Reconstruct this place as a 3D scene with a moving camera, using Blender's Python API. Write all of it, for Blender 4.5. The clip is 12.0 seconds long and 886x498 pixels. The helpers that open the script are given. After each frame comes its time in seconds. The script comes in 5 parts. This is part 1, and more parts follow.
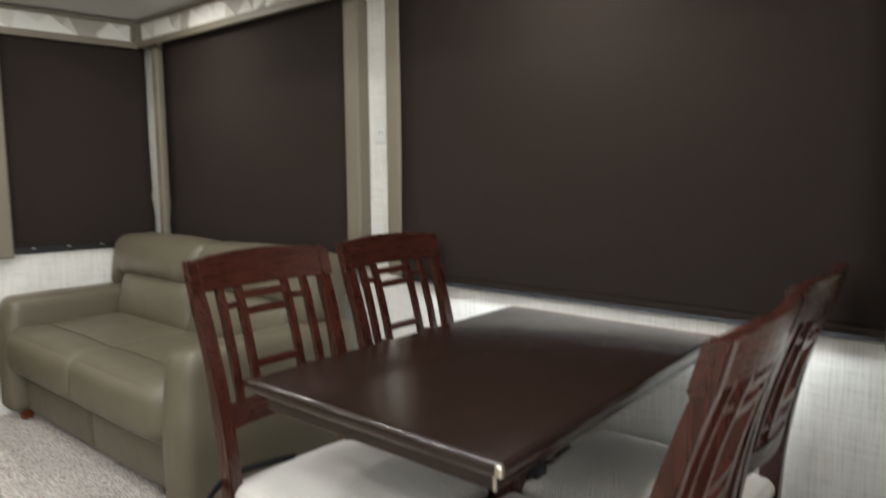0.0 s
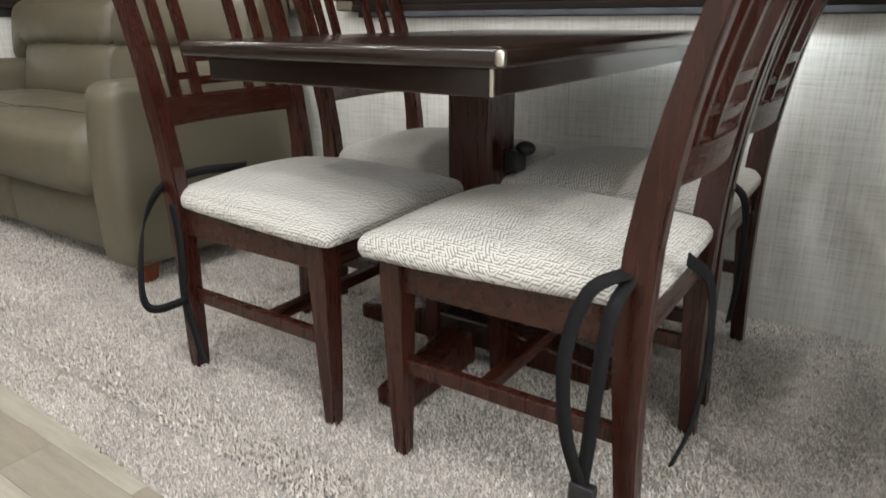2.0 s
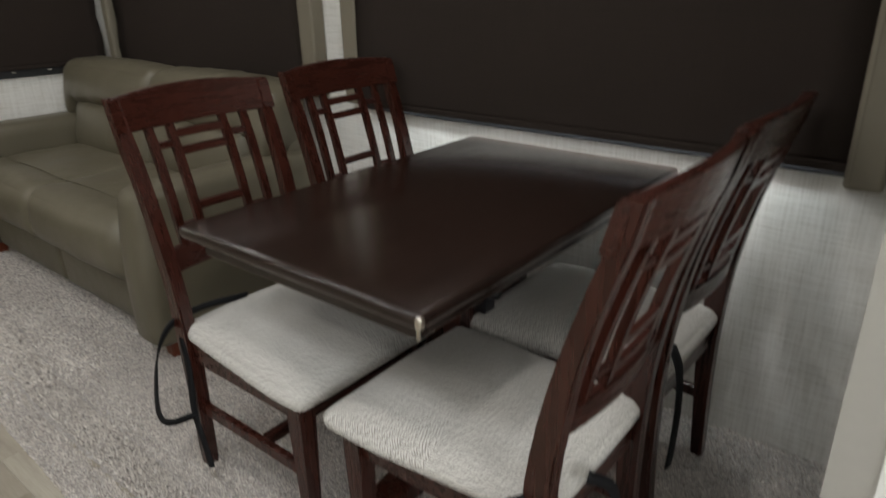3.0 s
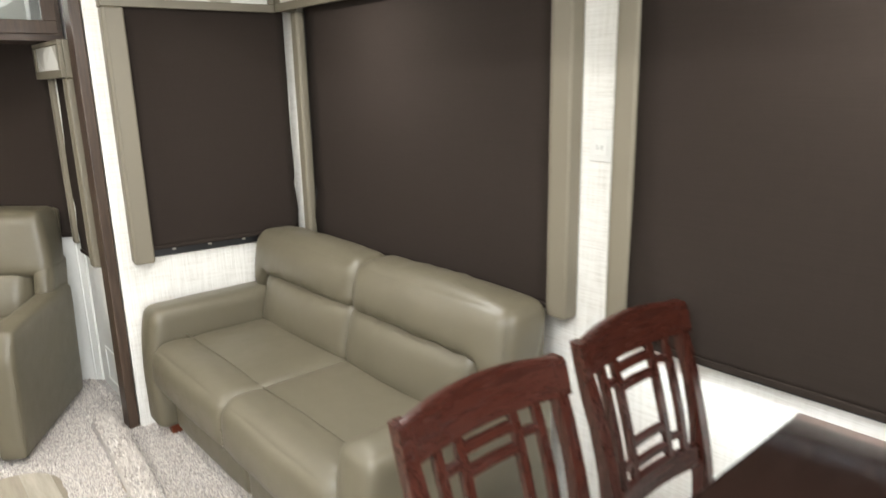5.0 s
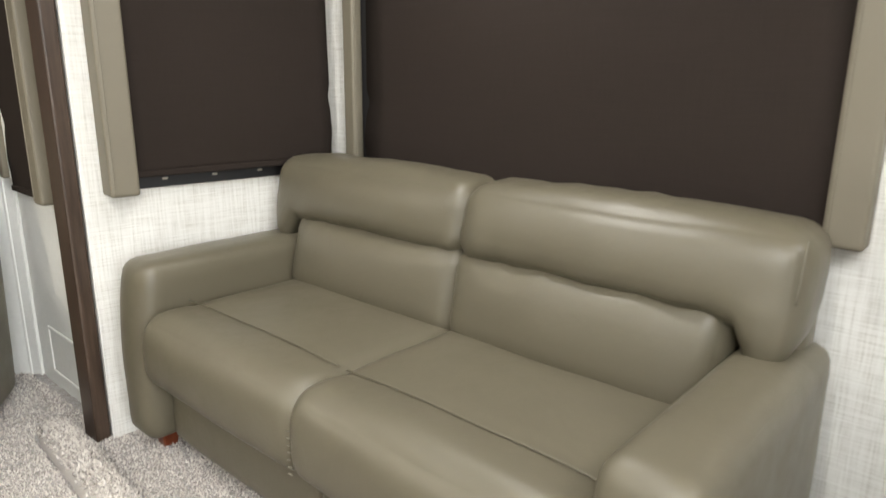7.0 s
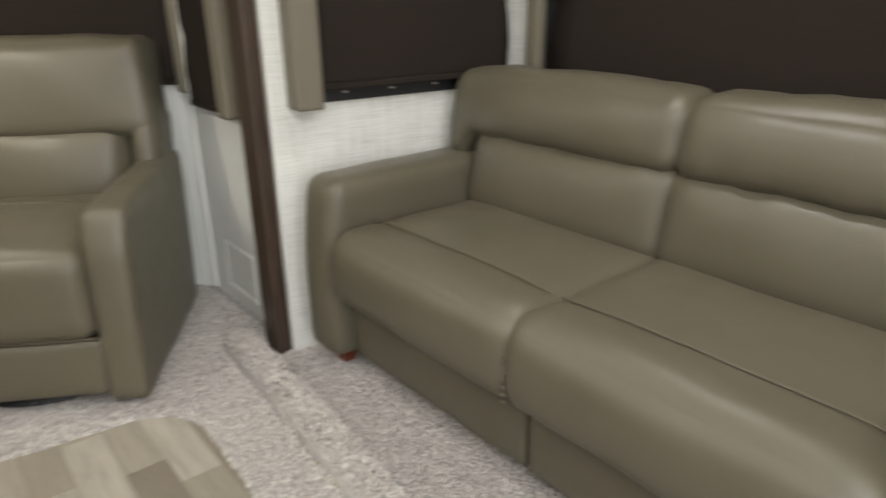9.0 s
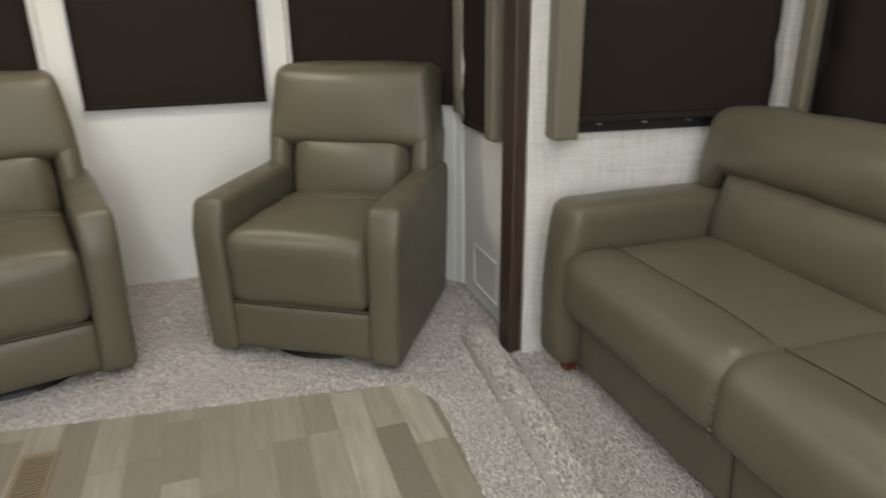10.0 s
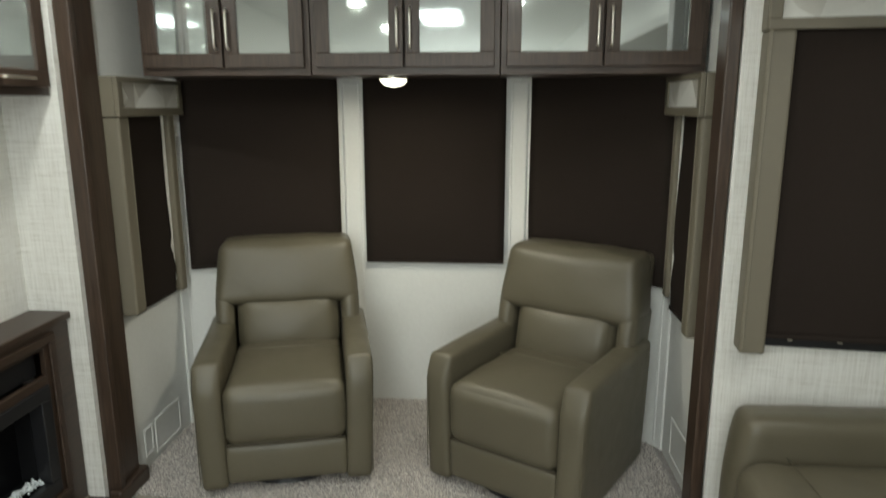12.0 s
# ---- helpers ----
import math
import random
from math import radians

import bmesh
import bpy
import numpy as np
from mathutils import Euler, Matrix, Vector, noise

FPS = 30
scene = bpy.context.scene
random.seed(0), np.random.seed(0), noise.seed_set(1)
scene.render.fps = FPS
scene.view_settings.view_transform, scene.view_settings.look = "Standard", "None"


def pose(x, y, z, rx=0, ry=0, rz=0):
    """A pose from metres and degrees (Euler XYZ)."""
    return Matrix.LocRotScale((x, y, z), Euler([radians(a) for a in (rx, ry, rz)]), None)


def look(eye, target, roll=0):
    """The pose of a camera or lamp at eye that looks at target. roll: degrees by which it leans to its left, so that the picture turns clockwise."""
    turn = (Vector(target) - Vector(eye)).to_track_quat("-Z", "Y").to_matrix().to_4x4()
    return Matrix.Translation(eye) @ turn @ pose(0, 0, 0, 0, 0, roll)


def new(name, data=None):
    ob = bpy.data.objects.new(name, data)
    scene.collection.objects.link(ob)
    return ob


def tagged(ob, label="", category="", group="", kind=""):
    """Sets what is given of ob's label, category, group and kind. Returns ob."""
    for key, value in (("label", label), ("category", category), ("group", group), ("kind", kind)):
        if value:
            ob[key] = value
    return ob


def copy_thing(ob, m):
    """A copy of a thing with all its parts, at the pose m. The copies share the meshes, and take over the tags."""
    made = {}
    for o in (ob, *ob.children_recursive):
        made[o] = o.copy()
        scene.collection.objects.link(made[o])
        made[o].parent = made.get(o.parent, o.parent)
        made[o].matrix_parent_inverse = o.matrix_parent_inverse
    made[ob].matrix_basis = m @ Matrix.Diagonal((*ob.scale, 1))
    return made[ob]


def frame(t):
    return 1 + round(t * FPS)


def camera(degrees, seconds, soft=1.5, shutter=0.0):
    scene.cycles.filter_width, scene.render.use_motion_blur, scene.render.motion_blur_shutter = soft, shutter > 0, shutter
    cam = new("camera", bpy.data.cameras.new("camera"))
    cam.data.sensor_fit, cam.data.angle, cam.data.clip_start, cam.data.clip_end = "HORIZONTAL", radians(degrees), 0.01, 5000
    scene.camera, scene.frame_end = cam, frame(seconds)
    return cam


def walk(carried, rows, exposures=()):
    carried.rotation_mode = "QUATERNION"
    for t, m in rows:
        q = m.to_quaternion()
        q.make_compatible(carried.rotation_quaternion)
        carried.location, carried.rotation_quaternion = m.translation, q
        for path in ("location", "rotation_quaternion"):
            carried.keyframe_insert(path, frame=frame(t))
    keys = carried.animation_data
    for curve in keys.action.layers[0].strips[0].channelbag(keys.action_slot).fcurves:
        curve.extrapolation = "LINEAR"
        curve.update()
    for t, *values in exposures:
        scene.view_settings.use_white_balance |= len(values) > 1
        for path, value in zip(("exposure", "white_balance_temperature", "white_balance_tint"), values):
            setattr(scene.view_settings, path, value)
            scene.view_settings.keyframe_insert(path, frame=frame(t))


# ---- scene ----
cam = camera(67.0, 12.0, shutter=0.5)
ROWS = [
    (0, (0.276, -0.041, 1.221), (-0.995, 1.487, 0.993), -0.4),
    (0.5, (0.22, -0.005, 1.048), (-0.933, 1.59, 0.695), -0.7),
    (1, (0.16, -0.002, 0.927), (-0.959, 1.596, 0.486), -0.5),
    (1.5, (0.136, -0.023, 0.811), (-0.961, 1.566, 0.289), -0.4),
    (2, (0.153, -0.009, 0.804), (-0.922, 1.551, 0.147), -0.5),
    (2.5, (0.252, 0.021, 0.979), (-0.842, 1.535, 0.265), -1.1),
    (3, (0.315, 0.103, 1.254), (-0.863, 1.531, 0.497), -1.2),
    (3.5, (0.27, 0.218, 1.421), (-1.044, 1.521, 0.661), -1.7),
    (5.5, (-0.739, 0.197, 1.577), (-2.207, 1.482, 1.136), -0.6),
    (6, (-1.032, 0.263, 1.401), (-2.488, 1.562, 0.961), -0.5),
    (6.5, (-1.262, 0.242, 1.247), (-2.602, 1.661, 0.813), -0.1),
    (8.5, (-1.711, 0.249, 1.127), (-2.934, 1.648, 0.388), -1.1),
    (9, (-1.709, 0.134, 1.134), (-3.149, 1.321, 0.413), -0.8),
    (9.5, (-1.622, 0.071, 1.174), (-3.276, 0.944, 0.465), -0.9),
    (10, (-1.551, 0.053, 1.233), (-3.337, 0.631, 0.542), -0.8),
    (10.5, (-1.46, 0.08, 1.366), (-3.312, 0.383, 0.673), -0.8),
    (11, (-1.363, 0.108, 1.494), (-3.241, 0.198, 0.812), -0.6),
    (11.5, (-1.269, 0.134, 1.612), (-3.176, 0.095, 1.011), -0.4),
    (12, (-1.178, 0.168, 1.66), (-3.129, 0.033, 1.243), -0.1),
]
walk(cam, [(t, look(eye, target, roll)) for t, eye, target, roll in ROWS],
     exposures=[(0.0, 0.0, 6500, 10), (1.0, 0.12, 6500, 10), (2.0, -0.06, 6500, 10), (2.5, -0.6, 6500, 10), (3.0, -0.8, 6500, 10), (3.5, -0.2, 6500, 10), (5.5, 0.95, 6500, 10), (6.0, 1.02, 6500, 10), (6.5, 0.85, 6500, 10),
                (8.5, 0.4, 6500, 10), (9.0, 0.1, 6500, 10), (9.5, -0.18, 6500, 10), (10.0, -0.32, 6500, 10), (10.5, -0.22, 6500, 9), (11.0, 0.03, 6450, 6), (11.5, -0.2, 6450, 3), (12.0, -0.48, 6450, 2)])

# ---- world and light ----
world = bpy.data.worlds.new("sky")
scene.world = world
world.use_nodes = True
_n = world.node_tree
_sky = _n.nodes.new("ShaderNodeTexSky")
_sky.sky_type, _sky.sun_disc = "NISHITA", False
_sky.sun_elevation, _sky.sun_rotation = radians(48), radians(200)
_n.links.new(_sky.outputs[0], _n.nodes["Background"].inputs[0])
_n.nodes["Background"].inputs[1].default_value = 0.10
SKYLIGHT_W, FRONT_FILL_W, SIDE_FILL_W = 20.0, 80.0, 38.0
# the second is added at a guessed spot to brighten the left rear wall
DOWNLIGHTS = [(-3.30, 0.35, 5.0), (-3.10, -1.10, 12.0), (-1.75, 0.35, 8.5), (-1.75, -0.80, 8.5), (-0.20, 0.35, 8.0), (-0.20, -0.80, 8.5), (1.40, 0.35, 8.5), (1.40, -0.80, 8.5)]
SLIDE_LIGHTS = [(-2.62, 1.38, 6.5), (-0.70, 1.46, 7.5)]
CEILING, SLIDE_TOP = 2.40, 2.045


def lamp(name, kind_of, watts, size, m, parent, colour, size_y=None):
    data = bpy.data.lights.new(name, "AREA")
    data.shape, data.size, data.energy, data.color = kind_of, size, watts, colour
    if size_y:
        data.size_y = size_y
    ob = new(name, data)
    ob.matrix_basis = m
    ob.parent = parent
    return ob


# ---- materials ----
class Mat:
    """A node material with short ways to add nodes."""

    def __init__(self, name, colour=(0.5, 0.5, 0.5), rough=0.5, metal=0.0, **more):
        self.m = bpy.data.materials.new(name)
        self.m.use_nodes = True
        self.t = self.m.node_tree
        self.b = self.t.nodes["Principled BSDF"]
        self.b.inputs["Base Color"].default_value = (*colour, 1)
        self.b.inputs["Roughness"].default_value = rough
        self.b.inputs["Metallic"].default_value = metal
        for k, v in more.items():
            self.b.inputs[k.replace("_", " ")].default_value = v
        self.colour = colour

    def node(self, kind_of, **inputs):
        n = self.t.nodes.new(kind_of)
        for k, v in inputs.items():
            self.put(n.inputs[int(k[1:]) if k[0] == "i" and k[1:].isdigit() else k.replace("_", " ")], v)
        return n

    def put(self, socket, v):
        if isinstance(v, bpy.types.NodeSocket):
            self.t.links.new(v, socket)
        else:
            socket.default_value = v

    def coords(self, scale=(1, 1, 1), world_space=False, rot=(0, 0, 0)):
        if world_space:
            c = self.node("ShaderNodeNewGeometry").outputs["Position"]
        else:
            c = self.node("ShaderNodeTexCoord").outputs["Object"]
        mp = self.node("ShaderNodeMapping", Vector=c, Scale=scale, Rotation=rot)
        return mp.outputs[0]

    def noise(self, vec, scale, detail=3.0, rough=0.55):
        return self.node("ShaderNodeTexNoise", Vector=vec, Scale=scale, Detail=detail, Roughness=rough).outputs["Fac"]

    def ramp(self, fac, *stops):
        r = self.node("ShaderNodeValToRGB", Fac=fac)
        while len(r.color_ramp.elements) < len(stops):
            r.color_ramp.elements.new(0.5)
        for e, (p, c) in zip(r.color_ramp.elements, stops):
            e.position, e.color = p, (*c, 1) if len(c) == 3 else c
        return r.outputs[0]

    def mix(self, fac, a, b, mode="MIX"):
        n = self.node("ShaderNodeMix")
        n.data_type, n.blend_type = "RGBA", mode
        for s, v in zip((0, 6, 7), (fac, a, b)):
            self.put(n.inputs[s], (*v, 1) if isinstance(v, tuple) and len(v) == 3 else v)
        return n.outputs[2]

    def math(self, op, a, b=0.0, c=0.0):
        n = self.node("ShaderNodeMath")
        n.operation = op
        for s, v in zip((0, 1, 2), (a, b, c)):
            self.put(n.inputs[s], v)
        return n.outputs[0]

    def base(self, v):
        self.put(self.b.inputs["Base Color"], v)

    def rough(self, v):
        self.put(self.b.inputs["Roughness"], v)

    def bump(self, height, strength=0.3, distance=0.002):
        n = self.node("ShaderNodeBump", Height=height, Strength=strength, Distance=distance)
        if self.b.inputs["Normal"].links:
            self.t.links.new(self.b.inputs["Normal"].links[0].from_socket, n.inputs["Normal"])
        self.put(self.b.inputs["Normal"], n.outputs[0])


def scaled(c, k):
    return tuple(min(1.0, v * k) for v in c)


def mottled(name, colour, rough, fine=180, coarse=4, spread=0.12, bump=0.2, dist=0.001, world_space=False, **more):
    m = Mat(name, colour, rough, **more)
    v = m.coords(world_space=world_space)
    a = m.noise(v, coarse, 4)
    b = m.noise(v, fine, 2)
    c = m.mix(a, scaled(colour, 1 - spread), scaled(colour, 1 + spread))
    m.base(m.mix(m.math("MULTIPLY", b, 0.35), c, scaled(colour, 0.75)))
    m.rough(m.math("MULTIPLY_ADD", a, 0.16, rough - 0.08))
    m.bump(b, bump, dist)
    return m


def leather_material(name, colour):
    m = Mat(name, colour, 0.45, Specular_IOR_Level=0.5)
    v = m.coords()
    cells = m.node("ShaderNodeTexVoronoi", Vector=v, Scale=420.0)
    cells.feature = "DISTANCE_TO_EDGE"
    big = m.noise(v, 3.5, 5)
    soft = m.noise(v, 14, 3)
    c = m.mix(big, scaled(colour, 0.86), scaled(colour, 1.14))
    m.base(m.mix(m.math("MULTIPLY", soft, 0.3), c, scaled(colour, 0.8)))
    m.rough(m.math("MULTIPLY_ADD", soft, 0.18, 0.31))
    m.bump(m.noise(m.coords(), 26, 4, 0.6), 0.08, 0.006)
    m.bump(soft, 0.13, 0.012)
    m.bump(cells.outputs["Distance"], 0.22, 0.0010)
    return m


def wood_material(name, dark, light, rough, along="x", coat=0.0, scale=1.0, grain=0.08):
    m = Mat(name, light, rough, Coat_Weight=coat, Coat_Roughness=0.12)
    s = {"x": (0.7, 11, 11), "y": (11, 0.7, 11), "z": (11, 11, 0.7)}[along]
    v = m.coords(tuple(k * scale for k in s))
    g = m.noise(v, 5, 8, 0.65)
    fine = m.noise(v, 30, 3)
    m.base(m.mix(m.ramp(g, (0.3, (0, 0, 0)), (0.72, (1, 1, 1))), dark, light))
    m.rough(m.math("MULTIPLY_ADD", g, 0.15, rough - 0.07))
    m.bump(fine, grain, 0.0008)
    return m


M_LEATHER = leather_material("taupe_leather", (0.123, 0.108, 0.074))
# dark tone only for cords that paint shade into cushion creases
M_CREASE_SHADE = mottled("taupe_crease_shade", (0.075, 0.062, 0.04), 0.7)
M_THREAD = mottled("pale_thread", (0.15, 0.135, 0.10), 0.8)
M_CHERRY = wood_material("cherry_wood", (0.021, 0.0053, 0.0032), (0.043, 0.0102, 0.0057), 0.27, "z", 0.08)
M_CHERRY_Y = wood_material("cherry_wood_rail", (0.022, 0.0056, 0.0034), (0.043, 0.0105, 0.0060), 0.27, "y", 0.08)
M_ESPRESSO = wood_material("espresso_wood", (0.012, 0.0062, 0.0045), (0.019, 0.0095, 0.007), 0.20, "y", 0.2, grain=0.01)
M_FOOT = wood_material("red_wood_foot", (0.13, 0.030, 0.012), (0.22, 0.055, 0.02), 0.35, "z", 0.3)
M_OAK = wood_material("dark_oak", (0.027, 0.016, 0.010), (0.076, 0.048, 0.032), 0.42, "z", 0.1, 1.6)
M_OAK_Y = wood_material("dark_oak_rail", (0.027, 0.016, 0.010), (0.080, 0.050, 0.034), 0.42, "y", 0.1, 1.6)
M_OAK_X = wood_material("dark_oak_long", (0.024, 0.014, 0.009), (0.058, 0.036, 0.024), 0.42, "x", 0.1, 1.6)
M_TAUPE = mottled("taupe_vinyl_trim", (0.170, 0.149, 0.108), 0.55, fine=300, spread=0.05, bump=0.1)
M_WHITE = mottled("smooth_white_panel", (0.82, 0.82, 0.79), 0.42, fine=60, coarse=2, spread=0.03, bump=0.03)
M_PVC = mottled("white_moulding", (0.87, 0.87, 0.84), 0.35, fine=80, spread=0.02, bump=0.02)
M_GREIGE = mottled("smooth_greige_panel", (0.40, 0.385, 0.35), 0.5, fine=60, coarse=2, spread=0.04, bump=0.03)
M_CEIL = mottled("pale_ceiling_panel", (0.74, 0.74, 0.72), 0.6, fine=150, spread=0.03, bump=0.1, world_space=True)
M_BLACK = mottled("black_plastic", (0.014, 0.014, 0.016), 0.38, spread=0.1, bump=0.05)
M_STRAP = mottled("black_webbing", (0.007, 0.007, 0.008), 0.75, fine=700, bump=0.5, Specular_IOR_Level=0.2)
M_NICKEL = Mat("brushed_nickel", (0.70, 0.66, 0.58), 0.28, 1.0)
M_OUTLET = mottled("white_plastic", (0.74, 0.74, 0.71), 0.35, spread=0.02, bump=0.02)
M_SLOT = Mat("dark_slot", (0.03, 0.03, 0.03), 0.6)
M_SOCKET = Mat("grey_socket_slot", (0.32, 0.32, 0.31), 0.6)
M_VENT = mottled("tan_metal_vent", (0.27, 0.21, 0.135), 0.5, bump=0.05)


def shade_material():
    m = Mat("dark_roller_shade", (0.026, 0.021, 0.018), 0.9, Specular_IOR_Level=0.12)
    v = m.coords(world_space=True)
    w = m.noise(m.coords((1, 1, 90), True), 9, 2)
    u = m.noise(m.coords((90, 90, 1), True), 9, 2)
    big = m.noise(v, 1.6, 3)
    g = m.math("MULTIPLY", m.math("ADD", w, u), 0.5)
    c = m.mix(g, (0.0160, 0.0119, 0.0098), (0.0350, 0.0268, 0.0222))
    m.base(m.mix(m.math("MULTIPLY", big, 0.5), c, (0.0275, 0.0203, 0.0165)))
    m.bump(g, 0.25, 0.0006)
    return m


M_SHADE = shade_material()


def wallpaper_material():
    m = Mat("woven_wallpaper", (0.7, 0.68, 0.63), 0.75)
    hv = m.noise(m.coords((60, 60, 2.2), True), 3.0, 4, 0.6)
    hh = m.noise(m.coords((3.0, 3.0, 90), True), 3.0, 4, 0.6)
    f = m.math("MULTIPLY", m.math("ADD", hv, hh), 0.5)
    m.base(m.ramp(f, (0.36, (0.56, 0.54, 0.49)), (0.47, (0.70, 0.685, 0.645)), (0.58, (0.78, 0.77, 0.735))))
    m.bump(f, 0.3, 0.001)
    return m


M_PAPER = wallpaper_material()


# base is darker than the tufts: crease and pile shade put into its colour
def carpet_material():
    m = Mat("speckled_carpet", (0.4, 0.37, 0.34), 0.95, Sheen_Weight=0.3)
    v = m.coords(world_space=True)
    speck = m.noise(v, 150, 3, 0.7)
    tuft = m.noise(v, 42, 3, 0.6)
    patch = m.noise(v, 5, 4, 0.55)
    c = m.ramp(speck, (0.30, (0.15, 0.13, 0.12)), (0.5, (0.32, 0.295, 0.275)), (0.66, (0.46, 0.43, 0.405)))
    c = m.mix(m.math("MULTIPLY", tuft, 0.5), c, (0.34, 0.31, 0.29))
    m.base(m.mix(m.ramp(patch, (0.35, (0, 0, 0)), (0.7, (0.45, 0.45, 0.45))), c, (0.40, 0.37, 0.345)))
    m.bump(tuft, 0.8, 0.012)
    m.bump(speck, 0.7, 0.004)
    return m


M_CARPET = carpet_material()


def tuft_material():
    m = Mat("carpet_fibre", (0.5, 0.46, 0.43), 0.9)
    isl = m.node("ShaderNodeNewGeometry").outputs["Random Per Island"]
    patch = m.noise(m.coords(world_space=True), 5, 4, 0.55)
    c = m.ramp(isl, (0.0, (0.24, 0.212, 0.195)), (0.18, (0.475, 0.435, 0.40)), (0.7, (0.67, 0.62, 0.57)), (1.0, (0.77, 0.725, 0.675)))
    m.base(m.mix(m.ramp(patch, (0.35, (0, 0, 0)), (0.7, (0.45, 0.45, 0.45))), c, (0.62, 0.575, 0.535)))
    return m


M_TUFT = tuft_material()
M_FOLD = mottled("carpet_fold_pile", (0.56, 0.52, 0.485), 0.95, fine=170, coarse=14, spread=0.16, bump=0.9, dist=0.005, world_space=True)


def plank_material():
    m = Mat("vinyl_plank", (0.4, 0.33, 0.24), 0.36)
    r = m.node("ShaderNodeObjectInfo").outputs["Random"]
    off = m.node("ShaderNodeCombineXYZ", X=m.math("MULTIPLY", r, 37.0), Y=m.math("MULTIPLY", r, 91.0)).outputs[0]
    pos = m.node("ShaderNodeVectorMath", i0=m.coords((2.0, 16, 16)), i1=off).outputs[0]
    g = m.noise(pos, 2.2, 7, 0.62)
    fine = m.noise(pos, 14, 4)
    tone = m.ramp(r, (0.0, (0.135, 0.108, 0.076)), (0.35, (0.235, 0.200, 0.150)), (0.7, (0.335, 0.30, 0.24)), (1.0, (0.46, 0.425, 0.355)))
    c = m.mix(m.ramp(g, (0.32, (0, 0, 0)), (0.68, (1, 1, 1))), m.mix(0.6, tone, (0.15, 0.12, 0.085)), tone)
    m.base(m.mix(m.math("MULTIPLY", fine, 0.3), c, (0.53, 0.49, 0.42)))
    m.rough(m.math("MULTIPLY_ADD", fine, 0.2, 0.32))
    m.bump(fine, 0.12, 0.0008)
    return m


M_PLANK = plank_material()


def seat_fabric_material():
    # a maze of grey lines: each small square has a line on one of two sides by chance
    m = Mat("maze_weave_fabric", (0.6, 0.58, 0.54), 0.9, Sheen_Weight=0.2)
    raw = m.node("ShaderNodeSeparateXYZ", Vector=m.coords((160, 160, 160)))
    low = m.math("SUBTRACT", 0.497 * 160, raw.outputs[2])
    v = m.node("ShaderNodeCombineXYZ", X=m.math("MULTIPLY_ADD", m.math("MULTIPLY", low, m.math("SIGN", raw.outputs[0])), 0.8, raw.outputs[0]), Y=m.math("MULTIPLY_ADD", m.math("MULTIPLY", low, m.math("SIGN", raw.outputs[1])), 0.8, raw.outputs[1])).outputs[0]
    fl = m.node("ShaderNodeVectorMath", i0=v)
    fl.operation = "FLOOR"
    fr = m.node("ShaderNodeVectorMath", i0=v)
    fr.operation = "FRACTION"
    cell = m.node("ShaderNodeSeparateXYZ", Vector=fl.outputs[0])
    flat = m.node("ShaderNodeCombineXYZ", X=cell.outputs[0], Y=cell.outputs[1])
    rnd = m.node("ShaderNodeTexWhiteNoise", Vector=flat.outputs[0]).outputs["Value"]
    xyz = m.node("ShaderNodeSeparateXYZ", Vector=fr.outputs[0])
    pick = m.math("GREATER_THAN", rnd, 0.5)
    run = m.node("ShaderNodeMix", i0=pick, i2=xyz.outputs[0], i3=xyz.outputs[1]).outputs[0]
    corner = m.math("MAXIMUM", xyz.outputs[0], xyz.outputs[1])
    line = m.math("LESS_THAN", m.math("MINIMUM", run, corner), 0.38)
    weave = m.noise(m.coords((1, 1, 1)), 900, 2)
    dirt = m.noise(m.coords(), 6, 3)
    pale = m.mix(dirt, (0.58, 0.56, 0.52), (0.68, 0.66, 0.62))
    c = m.mix(line, pale, (0.21, 0.195, 0.175))
    m.base(m.mix(m.math("MULTIPLY", weave, 0.25), c, (0.40, 0.38, 0.35)))
    m.bump(m.math("ADD", line, m.math("MULTIPLY", weave, 0.5)), 0.4, 0.0012)
    return m


M_SEAT = seat_fabric_material()


def facet_material():
    m = Mat("faceted_print", (0.5, 0.49, 0.45), 0.7)
    isl = m.node("ShaderNodeNewGeometry").outputs["Random Per Island"]
    v = m.coords(world_space=True)
    c = m.ramp(isl, (0.0, (0.30, 0.275, 0.23)), (0.3, (0.45, 0.42, 0.36)), (0.55, (0.60, 0.585, 0.53)), (0.85, (0.74, 0.73, 0.68)))
    m.base(m.mix(m.math("MULTIPLY", m.noise(v, 120, 3), 0.3), c, (0.45, 0.44, 0.42)))
    m.bump(m.noise(v, 400, 2), 0.15, 0.0006)
    return m


M_FACET = facet_material()


def door_glass_material():
    m = Mat("mirrored_smoke_glass", (0.52, 0.55, 0.53), 0.06, 0.75)
    v = m.coords(world_space=True)
    m.rough(m.math("MULTIPLY_ADD", m.noise(v, 2.5, 3), 0.05, 0.02))
    return m


M_MIRROR = door_glass_material()
M_PANE = Mat("window_glass", (1, 1, 1), 0.02, Transmission_Weight=1.0, IOR=1.45)
M_FIREGLASS = Mat("black_fire_glass", (0.006, 0.006, 0.007), 0.3, Specular_IOR_Level=0.2)
M_SOOT = mottled("matt_black_liner", (0.007, 0.007, 0.008), 0.7, spread=0.1, bump=0.05, Specular_IOR_Level=0.15)
M_CRYSTAL = Mat("glass_crystal", (0.75, 0.80, 0.82), 0.12, Specular_IOR_Level=0.8)


def glow_material(name, colour, strength):
    m = Mat(name, (0.8, 0.8, 0.8), 0.4)
    m.put(m.b.inputs["Emission Color"], (*colour, 1))
    m.put(m.b.inputs["Emission Strength"], strength)
    return m


